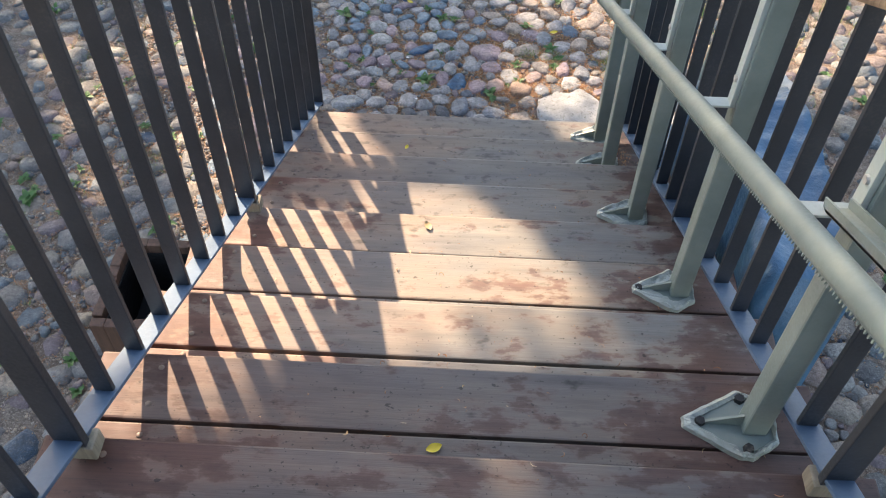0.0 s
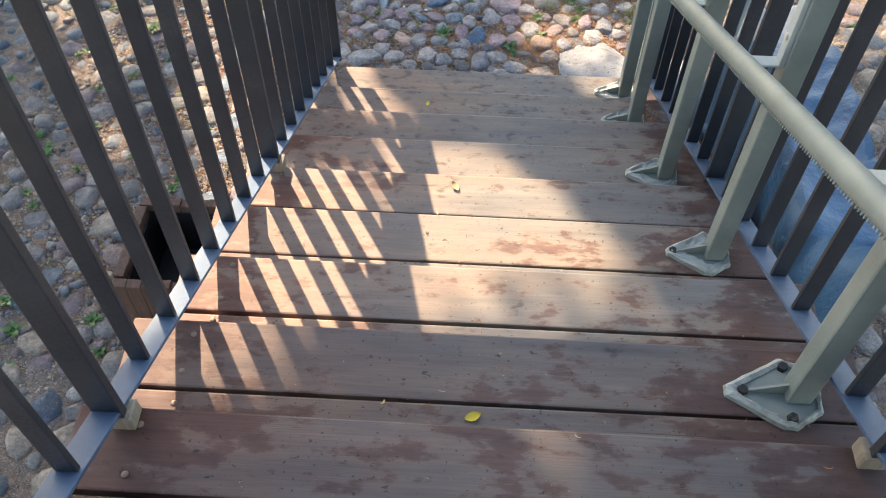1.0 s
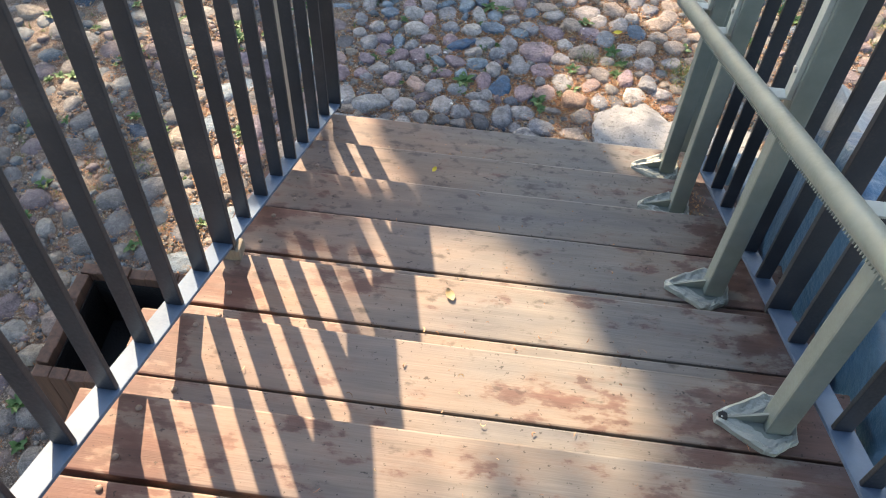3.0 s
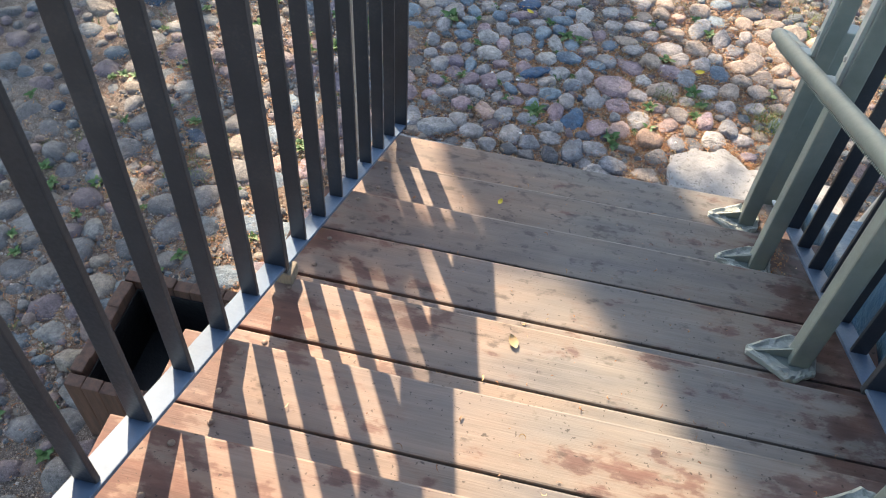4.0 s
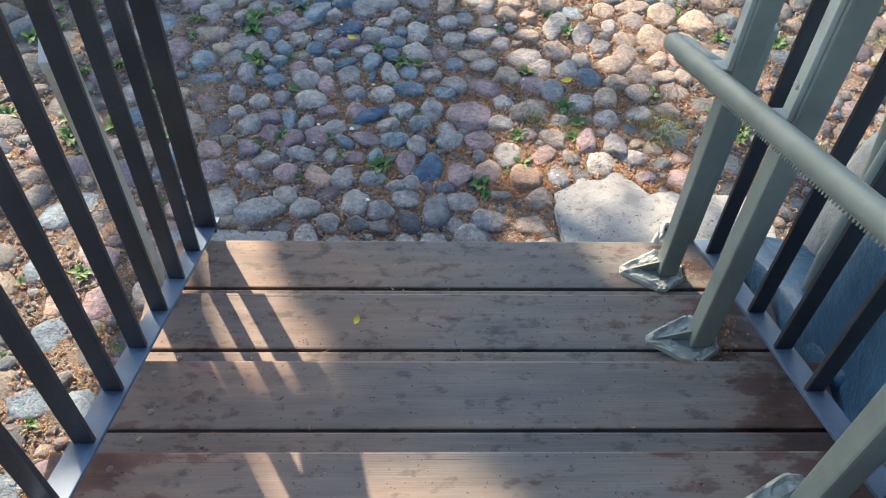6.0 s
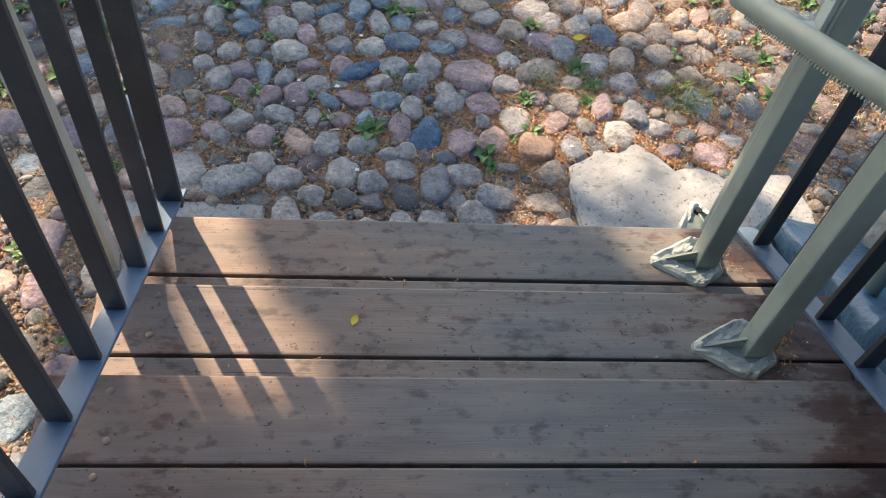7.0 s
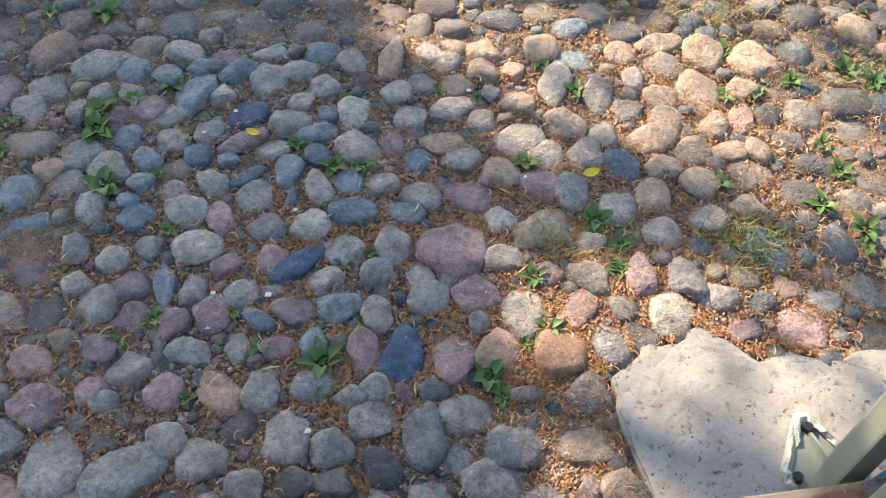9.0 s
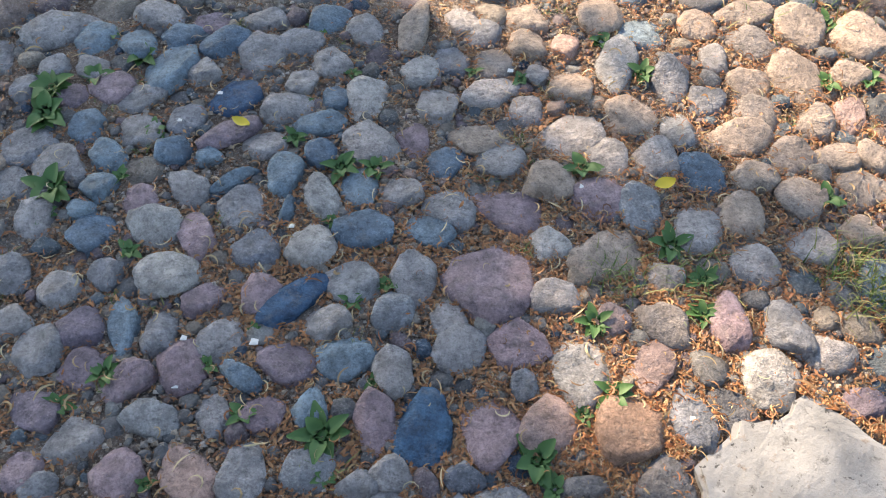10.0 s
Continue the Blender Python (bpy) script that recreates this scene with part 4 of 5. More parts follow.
COBBLES.append(('purple', [(-0.65, 1.29, 0.09, 0.08, -5), (-0.4, 1.14, 0.12, 0.06, 22), (-0.57, 0.97, 0.08, 0.07, 84), (-0.46, 0.89, 0.1, 0.06, -88), (0.15, 0.88, 0.15, 0.11, -18), (0.32, 0.9, 0.1, 0.1, -72), (0.08, 0.74, 0.16, 0.14, 84), (0.11, 0.59, 0.1, 0.09, -6), (-0.34, 0.74, 0.07, 0.07, 19), (-0.44, 0.75, 0.08, 0.06, 25), (-0.65, 0.71, 0.08, 0.07, 84), (-0.47, 0.61, 0.09, 0.08, -72), (-0.64, 0.62, 0.07, 0.07, -72), (-0.56, 0.59, 0.09, 0.06, 41), (-0.29, 0.6, 0.09, 0.08, -7), (-0.71, 0.56, 0.09, 0.07, -46), (-0.33, 0.51, 0.07, 0.06, -5), (-0.15, 0.48, 0.1, 0.06, 86), (0.04, 0.44, 0.11, 0.09, 82)]))
COBBLES.append(('purple', [(-0.56, 0.43, 0.08, 0.08, -7), (-0.72, 0.46, 0.07, 0.06, -82), (0.49, 0.6, 0.12, 0.06, 81), (0.67, 0.42, 0.08, 0.06, 4), (-0.82, 0.43, 0.1, 0.09, -9)]))
COBBLES.append(('deep_blue', [(-0.39, 1.24, 0.1, 0.1, 9), (-0.28, 0.72, 0.14, 0.06, 41), (-0.07, 0.45, 0.14, 0.1, 74)]))
COBBLES.append(('buff', [(-0, 1.4, 0.15, 0.06, 67), (0.27, 1.43, 0.1, 0.1, -5), (0.26, 1.34, 0.09, 0.08, 86), (0.43, 1.41, 0.1, 0.1, 9), (0.17, 1.29, 0.1, 0.09, 85), (0.32, 1.2, 0.09, 0.08, 15), (0.66, 1.36, 0.09, 0.08, 84), (0.78, 1.4, 0.12, 0.09, -5), (0.76, 1.29, 0.1, 0.1, 85), (0.89, 1.33, 0.14, 0.11, 85), (1.03, 1.3, 0.16, 0.12, 84), (0.83, 1.19, 0.16, 0.12, 84), (0.72, 1.17, 0.09, 0.08, 55), (0.95, 1.18, 0.08, 0.07, -5), (0.44, 1.11, 0.11, 0.1, -6), (0.71, 1.08, 0.1, 0.09, 56), (0.83, 1.05, 0.1, 0.08, 56), (0.1, 1.07, 0.1, 0.08, -12), (0.23, 0.95, 0.1, 0.09, 19)]))
COBBLES.append(('buff', [(0.64, 1.02, 0.13, 0.09, 17), (0.74, 0.96, 0.1, 0.08, 28), (0.65, 0.92, 0.09, 0.07, -5), (0.83, 0.95, 0.09, 0.07, 6), (0.91, 0.95, 0.08, 0.07, 83), (0.6, 0.83, 0.1, 0.08, 83), (0.72, 0.85, 0.1, 0.1, 84), (0.86, 0.87, 0.11, 0.09, -5), (0.82, 0.77, 0.08, 0.08, 84), (0.32, 0.76, 0.15, 0.1, 21), (0.38, 0.6, 0.09, 0.07, -42), (0.17, 0.33, 0.07, 0.04, -6), (-0.73, 0.22, 0.1, 0.06, -9), (0.25, 0.2, 0.14, 0.08, -9), (0.32, 0.09, 0.09, 0.08, -9)]))
COBBLES.append(('pale', [(-0.11, 1.21, 0.11, 0.08, 84), (0, 1.28, 0.08, 0.08, -81), (-0.22, 0.95, 0.09, 0.06, -77), (-0.54, 0.91, 0.09, 0.08, -57), (-0.25, 0.84, 0.08, 0.08, -5), (0.44, 1.25, 0.16, 0.08, 76), (0.52, 1.06, 0.1, 0.08, -80), (0.4, 0.87, 0.11, 0.08, 76), (0.2, 0.8, 0.08, 0.07, -6), (-0.17, 0.75, 0.1, 0.09, -29), (-0.51, 0.81, 0.1, 0.09, -45), (-0.11, 0.68, 0.07, 0.07, -5), (-0.52, 0.52, 0.09, 0.06, -6), (-0.27, 0.41, 0.08, 0.08, -7), (0.21, 0.53, 0.12, 0.1, 52), (0.54, 0.48, 0.11, 0.09, 48), (-0.63, 0.26, 0.15, 0.1, 32)]))
COBBLES.append(('pink', [(0.34, 1.33, 0.08, 0.06, 86), (0.91, 1.07, 0.1, 0.06, 68), (0.13, 0.43, 0.09, 0.09, -6), (-0.46, 0.42, 0.11, 0.07, -61), (0.33, 0.52, 0.1, 0.07, 67), (0.28, 0.62, 0.06, 0.06, 84), (-0.89, 0.26, 0.13, 0.07, -20)]))
COBBLES.append(('orange', [(0.26, 0.42, 0.12, 0.11, -6)]))
COBBLES.append(('charcoal', [(-0.24, 0.19, 0.08, 0.06, -10), (-0.31, 0.2, 0.07, 0.06, -10), (-0.14, 0.21, 0.09, 0.06, -61)]))

SLAB_HOLES = [RIGHT_SLAB, LEFT_SLAB]


def cobble_shape(seed, seg=16, tilts=(0.0, 20.0, 40.0, 58.0, 76.0)):
    """A worn stone with a few blunt facets, about one metre long and wide, its top near z = 0; the lower half is buried."""
    rr = random.Random(seed)
    planes = []
    around, first = rr.choice((3, 4, 4, 5, 5, 6)), rr.uniform(0, 6.3)
    for i in range(around):
        a, up = first + (i + rr.uniform(-0.36, 0.36)) * 2 * math.pi / around, radians(rr.uniform(4, 34))
        planes.append((Vector((math.cos(a) * math.cos(up), math.sin(a) * math.cos(up), math.sin(up))), rr.uniform(0.66, 0.95)))
    for i in range(rr.choice((1, 2, 2, 3))):
        a, lean = rr.uniform(0, 6.3), radians(rr.uniform(4, 32))
        planes.append((Vector((math.cos(a) * math.sin(lean), math.sin(a) * math.sin(lean), math.cos(lean))), rr.uniform(0.62, 0.86)))
    soft = rr.uniform(11.0, 22.0)
    verts, faces = [], []
    for tilt in tilts:
        for i in range(seg):
            a, up = 2 * math.pi * i / seg, radians(tilt)
            d = Vector((math.cos(a) * math.cos(up), math.sin(a) * math.cos(up), math.sin(up)))
            reach = 1.0
            for n, far_off in planes:
                c = d.dot(n)
                if c > 0.05:
                    reach += (c / far_off) ** soft
            r = 1.14 * reach ** (-1 / soft) * (1.02 + 0.17 * noise.noise((d.x * 1.7 + seed * 7, d.y * 1.7, d.z * 1.7)) + 0.10 * noise.noise((d.x * 4.2, d.y * 4.2 + seed * 5, d.z * 4.2)))
            wide_at = 0.5 * r * math.cos(up) ** -0.42
            verts.append((wide_at * d.x, wide_at * d.y, (0.62 * r * d.z - 0.50) if tilt else -0.62))
    verts.append((0.0, 0.0, sum(v[2] for v in verts[-seg:]) / seg + 0.006))
    for ring in range(len(tilts) - 1):
        for i in range(seg):
            a, b = ring * seg + i, ring * seg + (i + 1) % seg
            faces.append((a, b, b + seg, a + seg))
    top = (len(tilts) - 1) * seg
    for i in range(seg):
        faces.append((top + i, top + (i + 1) % seg, top + seg))
    return verts, faces


SHAPES = [cobble_shape(s) for s in range(24)]
FAR_SHAPES = [cobble_shape(s + 40, 11, (0.0, 28.0, 58.0)) for s in range(18)]
cobble_meshes = {}


def cobble_mesh(shape, tone):
    if (shape, tone) not in cobble_meshes:
        me = bpy.data.meshes.new("cobble")
        me.from_pydata(SHAPES[shape][0], [], SHAPES[shape][1])
        me.polygons.foreach_set("use_smooth", [True] * len(me.polygons))
        me.materials.append(STONES[tone])
        cobble_meshes[shape, tone] = me
    return cobble_meshes[shape, tone]


paving = thing("cobbled_pavement", "uneven pavement of rounded grey, purple and buff river cobbles", "cobbles", kind="structure")
rr = random.Random(14)
laid = []
for tone, group in COBBLES:
    for x, y, long, wide, turn in group:
        ob = new("cobble", cobble_mesh(rr.randrange(24), tone))
        ob.parent = paving
        ob.location = (x, y, rr.uniform(-0.001, 0.010))
        ob.rotation_euler = (rr.uniform(-0.18, 0.18), rr.uniform(-0.18, 0.18), radians(turn))
        ob.scale = (long * 1.13, wide * 1.13, max(0.040, 0.47 * wide))
        laid.append((x, y, long, wide))


class Near:
    """Finds stones that lie close, by squares of 0.2 m."""

    def __init__(self):
        self.cells = {}

    def put(self, x, y, r):
        self.cells.setdefault((math.floor(x / 0.2), math.floor(y / 0.2)), []).append((x, y, r))

    def free(self, x, y, r, slack):
        cx, cy = math.floor(x / 0.2), math.floor(y / 0.2)
        for i in (cx - 1, cx, cx + 1):
            for j in (cy - 1, cy, cy + 1):
                for px, py, pr in self.cells.get((i, j), ()):
                    if (x - px) ** 2 + (y - py) ** 2 < ((r + pr) * slack) ** 2:
                        return False
        return True


near = Near()
for x, y, long, wide in laid:
    near.put(x, y, (long + wide) / 4)


def blocked(x, y, r):
    """Taken by a slab, the planter or the ground under the stairs."""
    if any(inside(p, x, y, 0.06) for p in SLAB_HOLES):
        return True
    if -1.44 < x < -0.95 and -1.46 < y < -0.93:
        return True
    return -0.75 < x < 0.75 and y < -0.05


single = ["grey", "grey", "blue_grey", "blue_grey", "purple", "purple", "buff", "pale", "pink", "charcoal"]
far_verts, far_faces = [], []
count = len(laid)
for spread, tries, r_lo, r_hi in ((0.97, 15000, 0.050, 0.066), (0.98, 22000, 0.034, 0.050), (0.98, 42000, 0.018, 0.034)):
    for _ in range(tries):
        wide_area = rr.random() < 0.4
        x, y = (rr.uniform(-3.4, 3.6), rr.uniform(-2.6, 3.4)) if wide_area else (rr.uniform(-2.4, 1.9), rr.uniform(-1.6, 2.4))
        r = rr.uniform(r_lo, r_hi)
        loose = x < -0.92          # beside the stairs the stones lie further apart
        if blocked(x, y, r) or not near.free(x, y, r, spread * (1.09 if loose else 1.0)):
            continue
        if math.hypot(x, y - 0.6) < 0.95 and r > 0.034 and not near.free(x, y, r, 1.0):
            continue
        near.put(x, y, r)
        long, wide, turn = r * 2 * rr.uniform(1.14, 1.42), r * 2 * rr.uniform(0.96, 1.14), rr.uniform(0, 180)
        near_stairs = -1.3 < x < 0.9 and -0.9 < y < 1.5
        if near_stairs and count < 300 and r > 0.03:
            ob = new("cobble", cobble_mesh(rr.randrange(24), rr.choice(single)))
            ob.parent = paving
            ob.location, ob.rotation_euler, ob.scale = (x, y, rr.uniform(-0.012, 0.006)), (rr.uniform(-0.1, 0.1), rr.uniform(-0.1, 0.1), radians(turn)), (long, wide, max(0.036, 0.48 * wide))
            count += 1
        else:
            m = pose(x, y, rr.uniform(-0.012, 0.006), rr.uniform(-11, 11), rr.uniform(-11, 11), turn) @ Matrix.Diagonal((long, wide, max(0.032, 0.48 * wide), 1))
            v, f = FAR_SHAPES[rr.randrange(18)]
            n = len(far_verts)
            far_verts += [m @ Vector(c) for c in v]
            far_faces += [tuple(n + i for i in q) for q in f]
# pebbles in the joints
for _ in range(26000):
    x, y, r = rr.uniform(-2.0, 1.7), rr.uniform(-1.5, 2.0), rr.uniform(0.007, 0.017)
    if blocked(x, y, r) or not near.free(x, y, r, 0.90):
        continue
    near.put(x, y, r * 0.6)
    m = pose(x, y, rr.uniform(-0.012, -0.003), rr.uniform(-20, 20), rr.uniform(-20, 20), rr.uniform(0, 180)) @ Matrix.Diagonal((2.3 * r, 1.9 * r, 1.3 * r, 1))
    v, f = FAR_SHAPES[rr.randrange(18)]
    n = len(far_verts)
    far_verts += [m @ Vector(c) for c in v]
    far_faces += [tuple(n + i for i in q) for q in f]
# a coarser fill of the same stones further out
wide = random.Random(77)
for _ in range(15000):
    x, y, r = wide.uniform(-6.5, 6.5), wide.uniform(-6.5, 6.5), wide.uniform(0.045, 0.070)
    if (-3.3 < x < 3.5 and -2.5 < y < 3.3) or (abs(x) < 0.9 and y < 0) or not near.free(x, y, r, 0.97):
        continue
    near.put(x, y, r)
    m = pose(x, y, wide.uniform(-0.012, 0.006), 0, 0, wide.uniform(0, 180)) @ Matrix.Diagonal((r * 2.5, r * 2.05, max(0.04, 1.2 * r), 1))
    v, f = FAR_SHAPES[wide.randrange(18)]
    n = len(far_verts)
    far_verts += [m @ Vector(c) for c in v]
    far_faces += [tuple(n + i for i in q) for q in f]
far = from_lists("cobbles", far_verts, far_faces, MIXED, "", "", "stuff", True)
far.parent = paving

# gravel grit between the stones
verts, faces = [], []
for _ in range(52000):
    x, y = rr.choice(((rr.gauss(0.1, 0.70), rr.gauss(0.7, 0.5)), (rr.gauss(0.1, 0.70), rr.gauss(0.7, 0.5)), (rr.gauss(0.29, 0.12), rr.gauss(0.34, 0.2)), (rr.uniform(-2.2, -0.9), rr.uniform(-1.7, 1.2))))
    if blocked(x, y, 0) or not near.free(x, y, 0.001, 0.8):
        continue
    s = rr.choice((rr.uniform(0.0015, 0.0035), rr.uniform(0.002, 0.005), rr.uniform(0.003, 0.008)))
    n = len(verts)
    z = -0.012
    verts += [(x - s, y - s * 0.6, z), (x + s, y - s * 0.8, z), (x + s * 0.7, y + s, z), (x - s * 0.8, y + s * 0.8, z), (x + s * 0.1, y, z + s * 0.9)]
    faces += [(n, n + 1, n + 4), (n + 1, n + 2, n + 4), (n + 2, n + 3, n + 4), (n + 3, n, n + 4)]
grit = stone("grit_stone", None, None, (0.5, 0.47, 0.44), True, [(0.0, (0.38, 0.28, 0.20)), (0.35, (0.48, 0.38, 0.29)), (0.65, (0.26, 0.20, 0.16)), (0.85, (0.55, 0.48, 0.42))])
from_lists("gravel", verts, faces, grit, "fine grit between the cobbles", "gravel")

# dry petals in the joints, thickest towards the footing
verts, faces = [], []
for _ in range(140000):
    if rr.random() < 0.07:
        x, y = rr.gauss(0.27, 0.15), rr.gauss(0.32, 0.20)
    elif rr.random() < 0.40:
        x, y = rr.gauss(0.75, 0.5), rr.gauss(1.0, 0.45)
    elif rr.random() < 0.48:
        x, y = rr.gauss(-1.45, 0.45), rr.gauss(0.1, 0.8)
    else:
        x, y = rr.uniform(-1.9, 1.8), rr.uniform(-1.6, 2.2)
    if rr.random() < 0.05:
        i = rr.randrange(11)
        a, b, u = Vector(RIGHT_SLAB[i]), Vector(RIGHT_SLAB[i + 1]), rr.random()
        x, y = a.lerp(b, u) + Vector((-0.012, 0.012)) + Vector((rr.gauss(-0.012, 0.014), rr.gauss(0.008, 0.014)))
    on_stone = not near.free(x, y, 0.001, 0.82)
    if blocked(x, y, 0) or (on_stone and rr.random() > 0.03):
        continue
    curl(rr, verts, faces, x, y, 0.010 if on_stone else rr.uniform(-0.010, 0.001), rr.choice((rr.uniform(0.003, 0.006), rr.uniform(0.003, 0.007), rr.uniform(0.003, 0.008), rr.uniform(0.004, 0.011), rr.uniform(0.004, 0.011), rr.uniform(0.006, 0.015), rr.uniform(0.006, 0.016), rr.uniform(0.016, 0.036))))
from_lists("dry_petals", verts, faces, PETALS, "curled orange-brown petals lying between the cobbles", "litter")


# pale curled husks, a few centimetres long, lying singly
verts, faces = [], []
for _ in range(900):
    x, y = rr.uniform(-1.3, 1.4), rr.uniform(0.05, 1.8)
    if blocked(x, y, 0):
        continue
    on_stone = not near.free(x, y, 0.001, 0.82)
    if on_stone and rr.random() > 0.25:
        continue
    curl(rr, verts, faces, x, y, 0.013 if on_stone else rr.uniform(-0.006, 0.006), rr.uniform(0.022, 0.044))
from_lists("curled_husks", verts, faces, HUSKS, "pale curled husks scattered among the cobbles", "litter")


# fine brown crumbs of petal and leaf fill the joints
verts, faces = [], []
for _ in range(130000):
    x, y = rr.choice(((rr.uniform(-1.9, 1.6), rr.uniform(-1.2, 2.0)), (rr.gauss(0.0, 0.45), rr.gauss(0.55, 0.35))))
    if noise.noise((x * 3.1, y * 3.1, 6)) < rr.uniform(-0.5, 0.35) or blocked(x, y, 0) or not near.free(x, y, 0.001, 0.80):
        continue
    s, a, z = rr.uniform(0.0015, 0.0048), rr.uniform(0, 6.3), rr.uniform(-0.012, -0.003)
    u, v, n = Vector((math.cos(a), math.sin(a), 0)) * s * rr.uniform(1, 2.2), Vector((-math.sin(a), math.cos(a), rr.uniform(-0.6, 0.6))) * s * 0.6, len(verts)
    c = Vector((x, y, z))
    verts += [c - u, c - v, c + u, c + v]
    faces.append((n, n + 1, n + 2, n + 3))
from_lists("leaf_crumbs", verts, faces, CRUMBS, "fine brown crumbs of dry leaves between the cobbles", "litter")


# ---- weeds and grass between the cobbles ----
def weed_mesh(seed, leaves, size):
    rr = random.Random(seed)
    verts, faces = [(0.0, 0.0, 0.0)], []
    for i in range(leaves):
        a = i * 2.4 + rr.uniform(-0.4, 0.4)
        ln, wd, up = size * rr.uniform(0.5, 1.3), size * rr.uniform(0.38, 0.58), rr.uniform(0.25, 0.9)
        n, rows = len(verts), 5
        for j in range(1, rows + 1):
            u = j / rows
            w = wd * (0.12 + math.sin(math.pi * min(0.98, u ** 0.8)))
            out, z = ln * u, ln * up * (u - 0.55 * u * u)
            for k in (-1, 0, 1):
                verts.append((math.cos(a) * out - math.sin(a) * w * k * 0.5, math.sin(a) * out + math.cos(a) * w * k * 0.5, z + abs(k) * w * 0.2))
        faces += [(0, n, n + 1), (0, n + 1, n + 2)]
        for j in range(rows - 1):
            for k in (0, 1):
                b = n + j * 3 + k
                faces.append((b, b + 1, b + 4, b + 3))
    me = bpy.data.meshes.new("weed")
    me.from_pydata(verts, [], faces)
    me.polygons.foreach_set("use_smooth", [True] * len(me.polygons))
    me.materials.append(WEED)
    return me


weeds = [weed_mesh(s, n, z) for s, n, z in ((1, 8, 0.028), (2, 11, 0.034), (3, 6, 0.026), (4, 14, 0.038))]
WEEDS = [(-0.77, 1.29, 1.3), (-0.77, 1.20, 1.2), (-0.74, 1.02, 1.3), (-0.68, 1.32, .9), (-0.59, 1.37, 1), (-0.66, 1.45, .8), (-0.58, 0.86, .9), (-0.54, 1.14, .6), (-0.61, 1.04, .8), (-0.27, 1.11, .7), (-0.14, 1.28, .7), (-0.18, 1.02, 1), (-0.11, 1.01, .9), (-0.21, 1.43, .8), (-0.20, 0.89, .7), (-0.11, 0.74, .8), (-0.18, 0.71, .6), (-0.24, 0.46, 1.3), (-0.24, 0.39, .7), (-0.35, 0.67, .5), (-0.67, 0.56, .9), (-0.60, 0.61, .8)]
WEEDS += [(-0.43, 0.61, .7), (-0.15, 0.55, .7), (-0.52, 0.41, .7), (-0.37, 0.51, .7), (0.12, 1.26, .8), (0.22, 1.23, 1), (0.49, 1.22, 1), (0.42, 1.33, .8), (0.30, 0.97, 1), (0.43, 0.77, 1.1), (0.47, 0.69, 1.1), (0.45, 0.62, 1.1), (0.25, 0.62, 1), (0.25, 0.48, .9), (0.19, 0.45, .8), (0.10, 0.38, 1.1), (0.12, 0.33, 1), (0.96, 1.34, 1.3), (0.89, 1.16, 1.1), (0.99, 1.16, 1.2), (0.77, 0.85, .9), (-0.24, 1.21, .5)]
WEEDS += [(-0.78, 1.30, 1.4), (-0.77, 1.22, 1.3), (-0.74, 1.03, 1.0), (-0.74, 0.96, 0.9), (-0.96, 0.99, 0.8), (-1.00, 1.17, 0.9), (-0.55, 1.16, 0.7), (0.99, 1.16, 1.2), (1.00, 0.75, 1.0), (1.07, 0.66, 1.2), (1.05, 0.60, 1.1), (1.09, 0.85, 1.0), (1.33, 1.16, 1.2), (1.37, 0.97, 1.1), (1.35, 1.07, 1.0), (1.27, 1.22, 1.2), (0.45, 0.61, 1.0), (0.25, 0.62, 0.9), (1.33, 0.79, 1.0), (1.10, 1.19, 1.0)]
spots = list(WEEDS)
while len(spots) < 240:
    x, y = rr.choice((rr.uniform(-2.4, 2.4), rr.uniform(-2.1, -0.95))), rr.uniform(-1.6, 2.8)
    if blocked(x, y, 0) or not near.free(x, y, 0.004, 0.9) or (abs(x) < 0.95 and 0 < y < 1.5):
        continue
    spots.append((x, y, rr.uniform(0.6, 1.3)))
for x, y, s in spots:
    w = new("weed", weeds[rr.randrange(4)])
    w.matrix_world = pose(x, y, -0.008, rr.uniform(-8, 8), rr.uniform(-8, 8), rr.uniform(0, 360)) @ Matrix.Diagonal((1.05 * s, 1.05 * s, 1.2 * s, 1))
    tagged(w, "small bright green weed rooted between cobbles", "weed", "weeds among the cobbles")


def grass_tuft(cx, cy, blades, spread, tall):
    verts, faces = [], []
    for _ in range(blades):
        x, y = cx + rr.gauss(0, spread), cy + rr.gauss(0, spread)
        a, lean, h, w = rr.uniform(0, 6.3), rr.uniform(0.2, 1.1), tall * rr.uniform(0.5, 1.2), rr.uniform(0.0012, 0.0028)
        n = len(verts)
        for j in range(4):
            u = j / 3
            px, py = x + math.cos(a) * lean * h * u * u, y + math.sin(a) * lean * h * u * u
            ww = w * (1.05 - u)
            verts.append((px - math.sin(a) * ww, py + math.cos(a) * ww, -0.02 + h * u * (1 - 0.25 * u)))
            verts.append((px + math.sin(a) * ww, py - math.cos(a) * ww, -0.02 + h * u * (1 - 0.25 * u)))
        for j in range(3):
            b = n + 2 * j
            faces.append((b, b + 1, b + 3, b + 2))
    return verts, faces


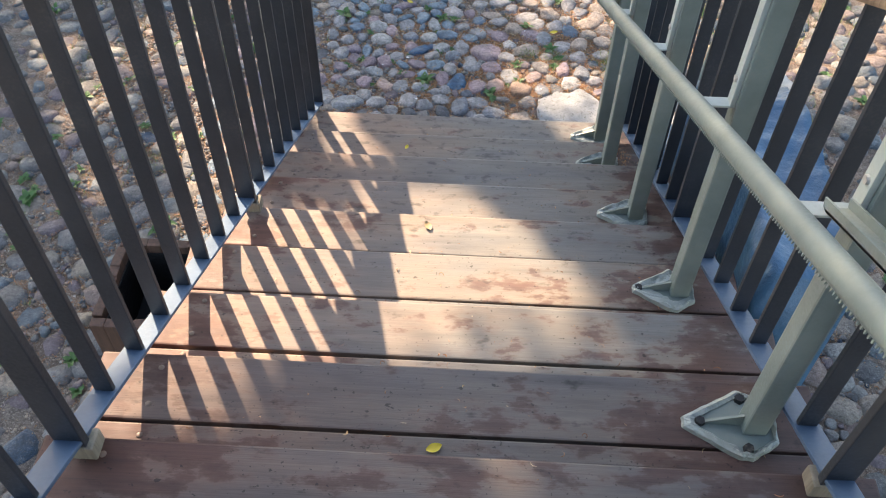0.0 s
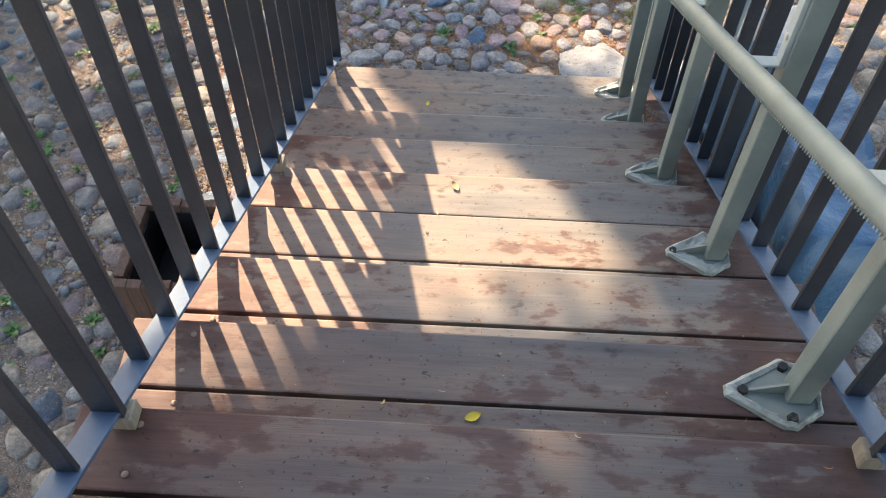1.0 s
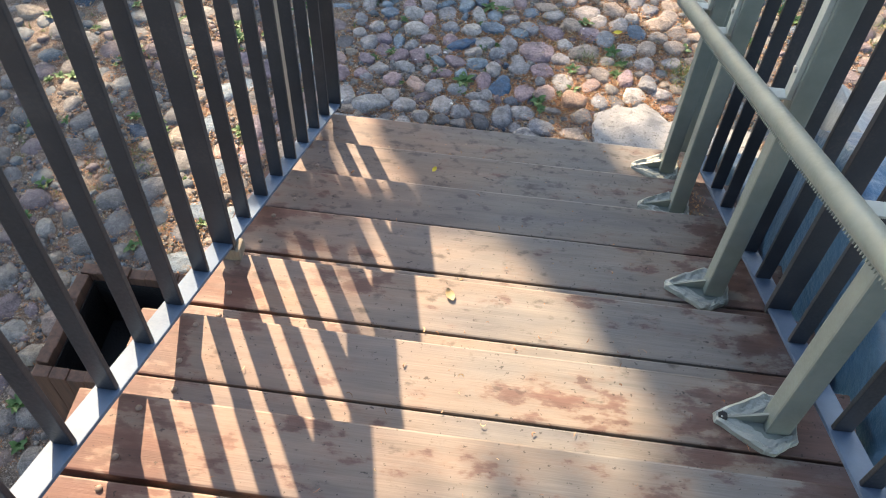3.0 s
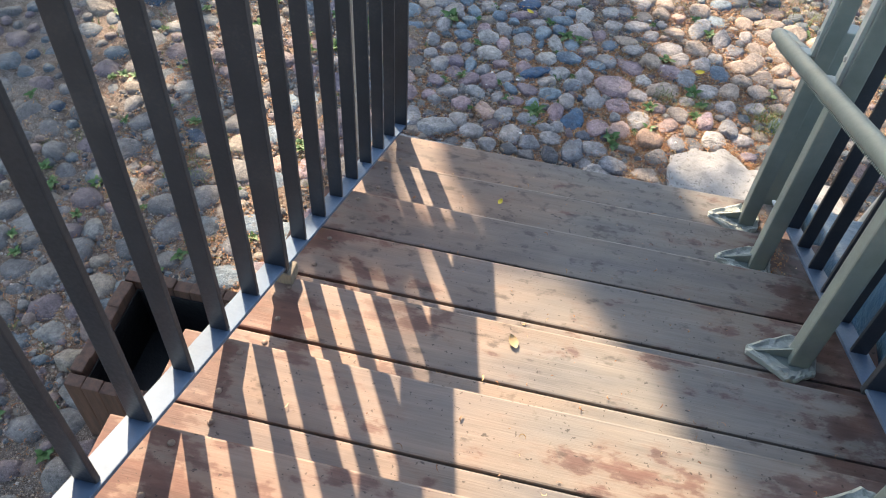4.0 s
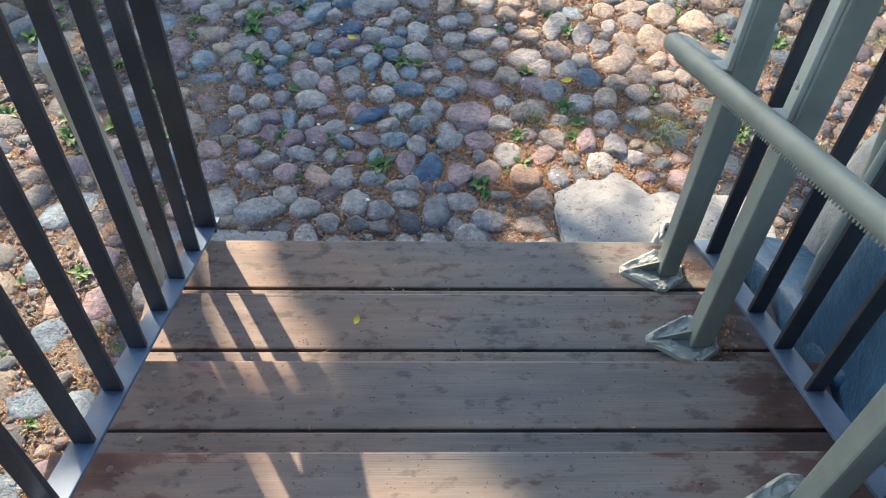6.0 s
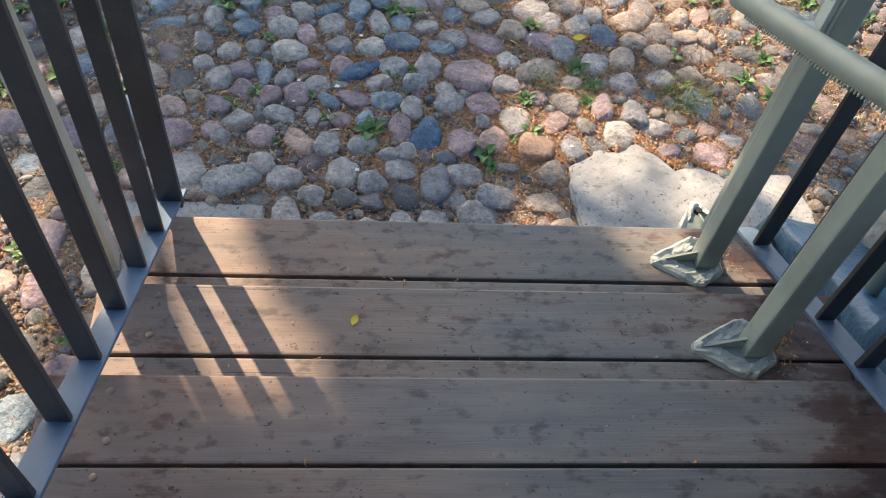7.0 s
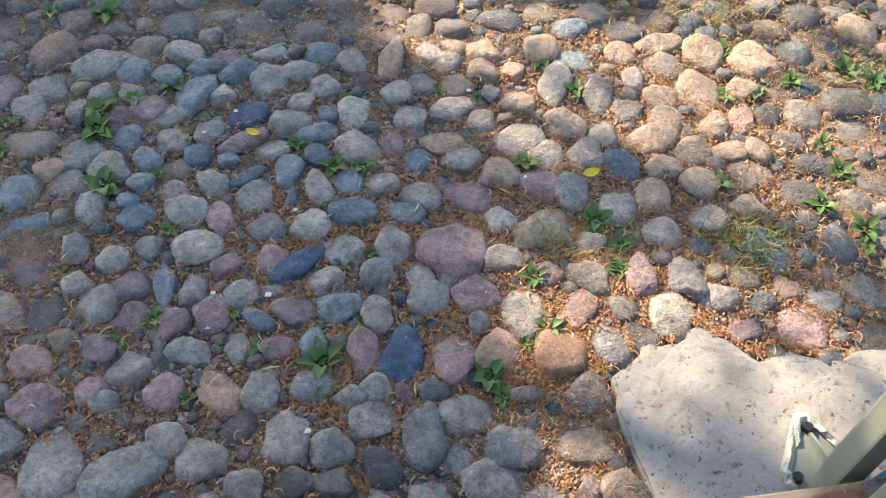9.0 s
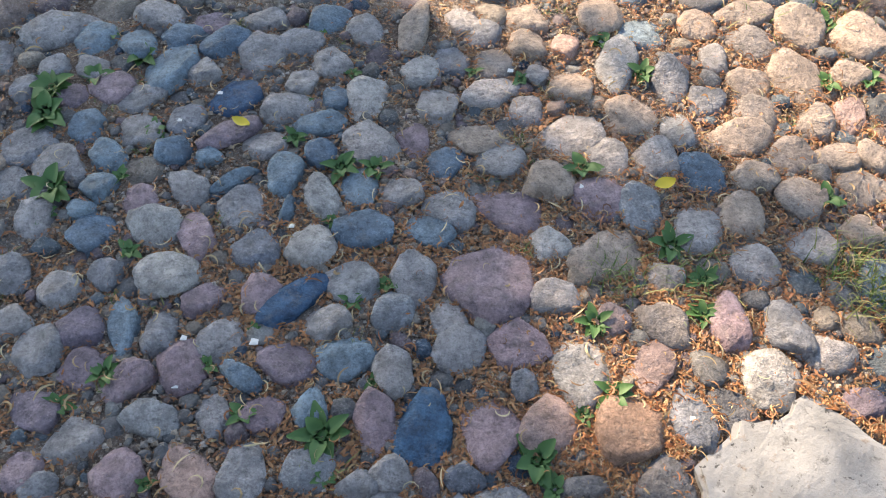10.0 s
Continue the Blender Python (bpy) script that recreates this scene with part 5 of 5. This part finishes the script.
verts, faces = [], []
for cx, cy, blades, spread, tall in ((0.78, 0.66, 300, 0.046, 0.062), (0.31, 0.71, 90, 0.028, 0.05), (0.44, 0.70, 80, 0.03, 0.05), (1.0, 1.5, 260, 0.12, 0.06), (1.35, 1.2, 200, 0.1, 0.06), (-0.25, 0.42, 30, 0.02, 0.035),
                                     (1.7, 1.9, 300, 0.2, 0.07), (1.9, 1.2, 300, 0.2, 0.07), (1.6, 0.4, 200, 0.2, 0.06), (-1.9, 0.6, 200, 0.2, 0.05), (-1.5, -0.2, 120, 0.1, 0.05), (-1.6, 1.4, 150, 0.2, 0.05)):
    v, f = grass_tuft(cx, cy, blades, spread, tall)
    n = len(verts)
    verts += v
    faces += [tuple(n + i for i in q) for q in f]
tufts = 0
while tufts < 170:
    cx, cy = rr.choice(((rr.uniform(-2.3, -0.95), rr.uniform(-1.5, 1.6)), (rr.uniform(-1.0, 1.8), rr.uniform(0.25, 1.9))))
    if blocked(cx, cy, 0) or not near.free(cx, cy, 0.004, 0.9):
        continue
    v, f = grass_tuft(cx, cy, 12, 0.010, rr.uniform(0.02, 0.034))
    n = len(verts)
    verts += v
    faces += [tuple(n + i for i in q) for q in f]
    tufts += 1
from_lists("grass", verts, faces, GRASS, "tufts of thin grass growing between cobbles", "grass")

# a few white chips of shell or paint
verts, faces = [], []
for x, y in ((-0.47, 0.66), (-0.35, 0.64), (-0.48, 0.57), (-0.28, 0.88), (-0.50, 1.17), (0.29, 0.92), (0.37, 0.42), (0.20, 1.25), (-0.42, 1.24), (-0.40, 0.21), (-0.62, 0.22), (-0.28, 0.30)):
    n, s = len(verts), rr.uniform(0.007, 0.014)
    s, z = s * 0.7, 0.004
    verts += [(x - s, y - s * 0.5, z), (x + s * 0.8, y - s * 0.7, z), (x + s, y + s * 0.5, z), (x - s * 0.4, y + s, z), (x, y, z + 0.0015)]
    faces += [(n, n + 1, n + 4), (n + 1, n + 2, n + 4), (n + 2, n + 3, n + 4), (n + 3, n, n + 4)]
from_lists("white_chips", verts, faces, CHIPS, "small white chips lying on the cobbles", "chips")
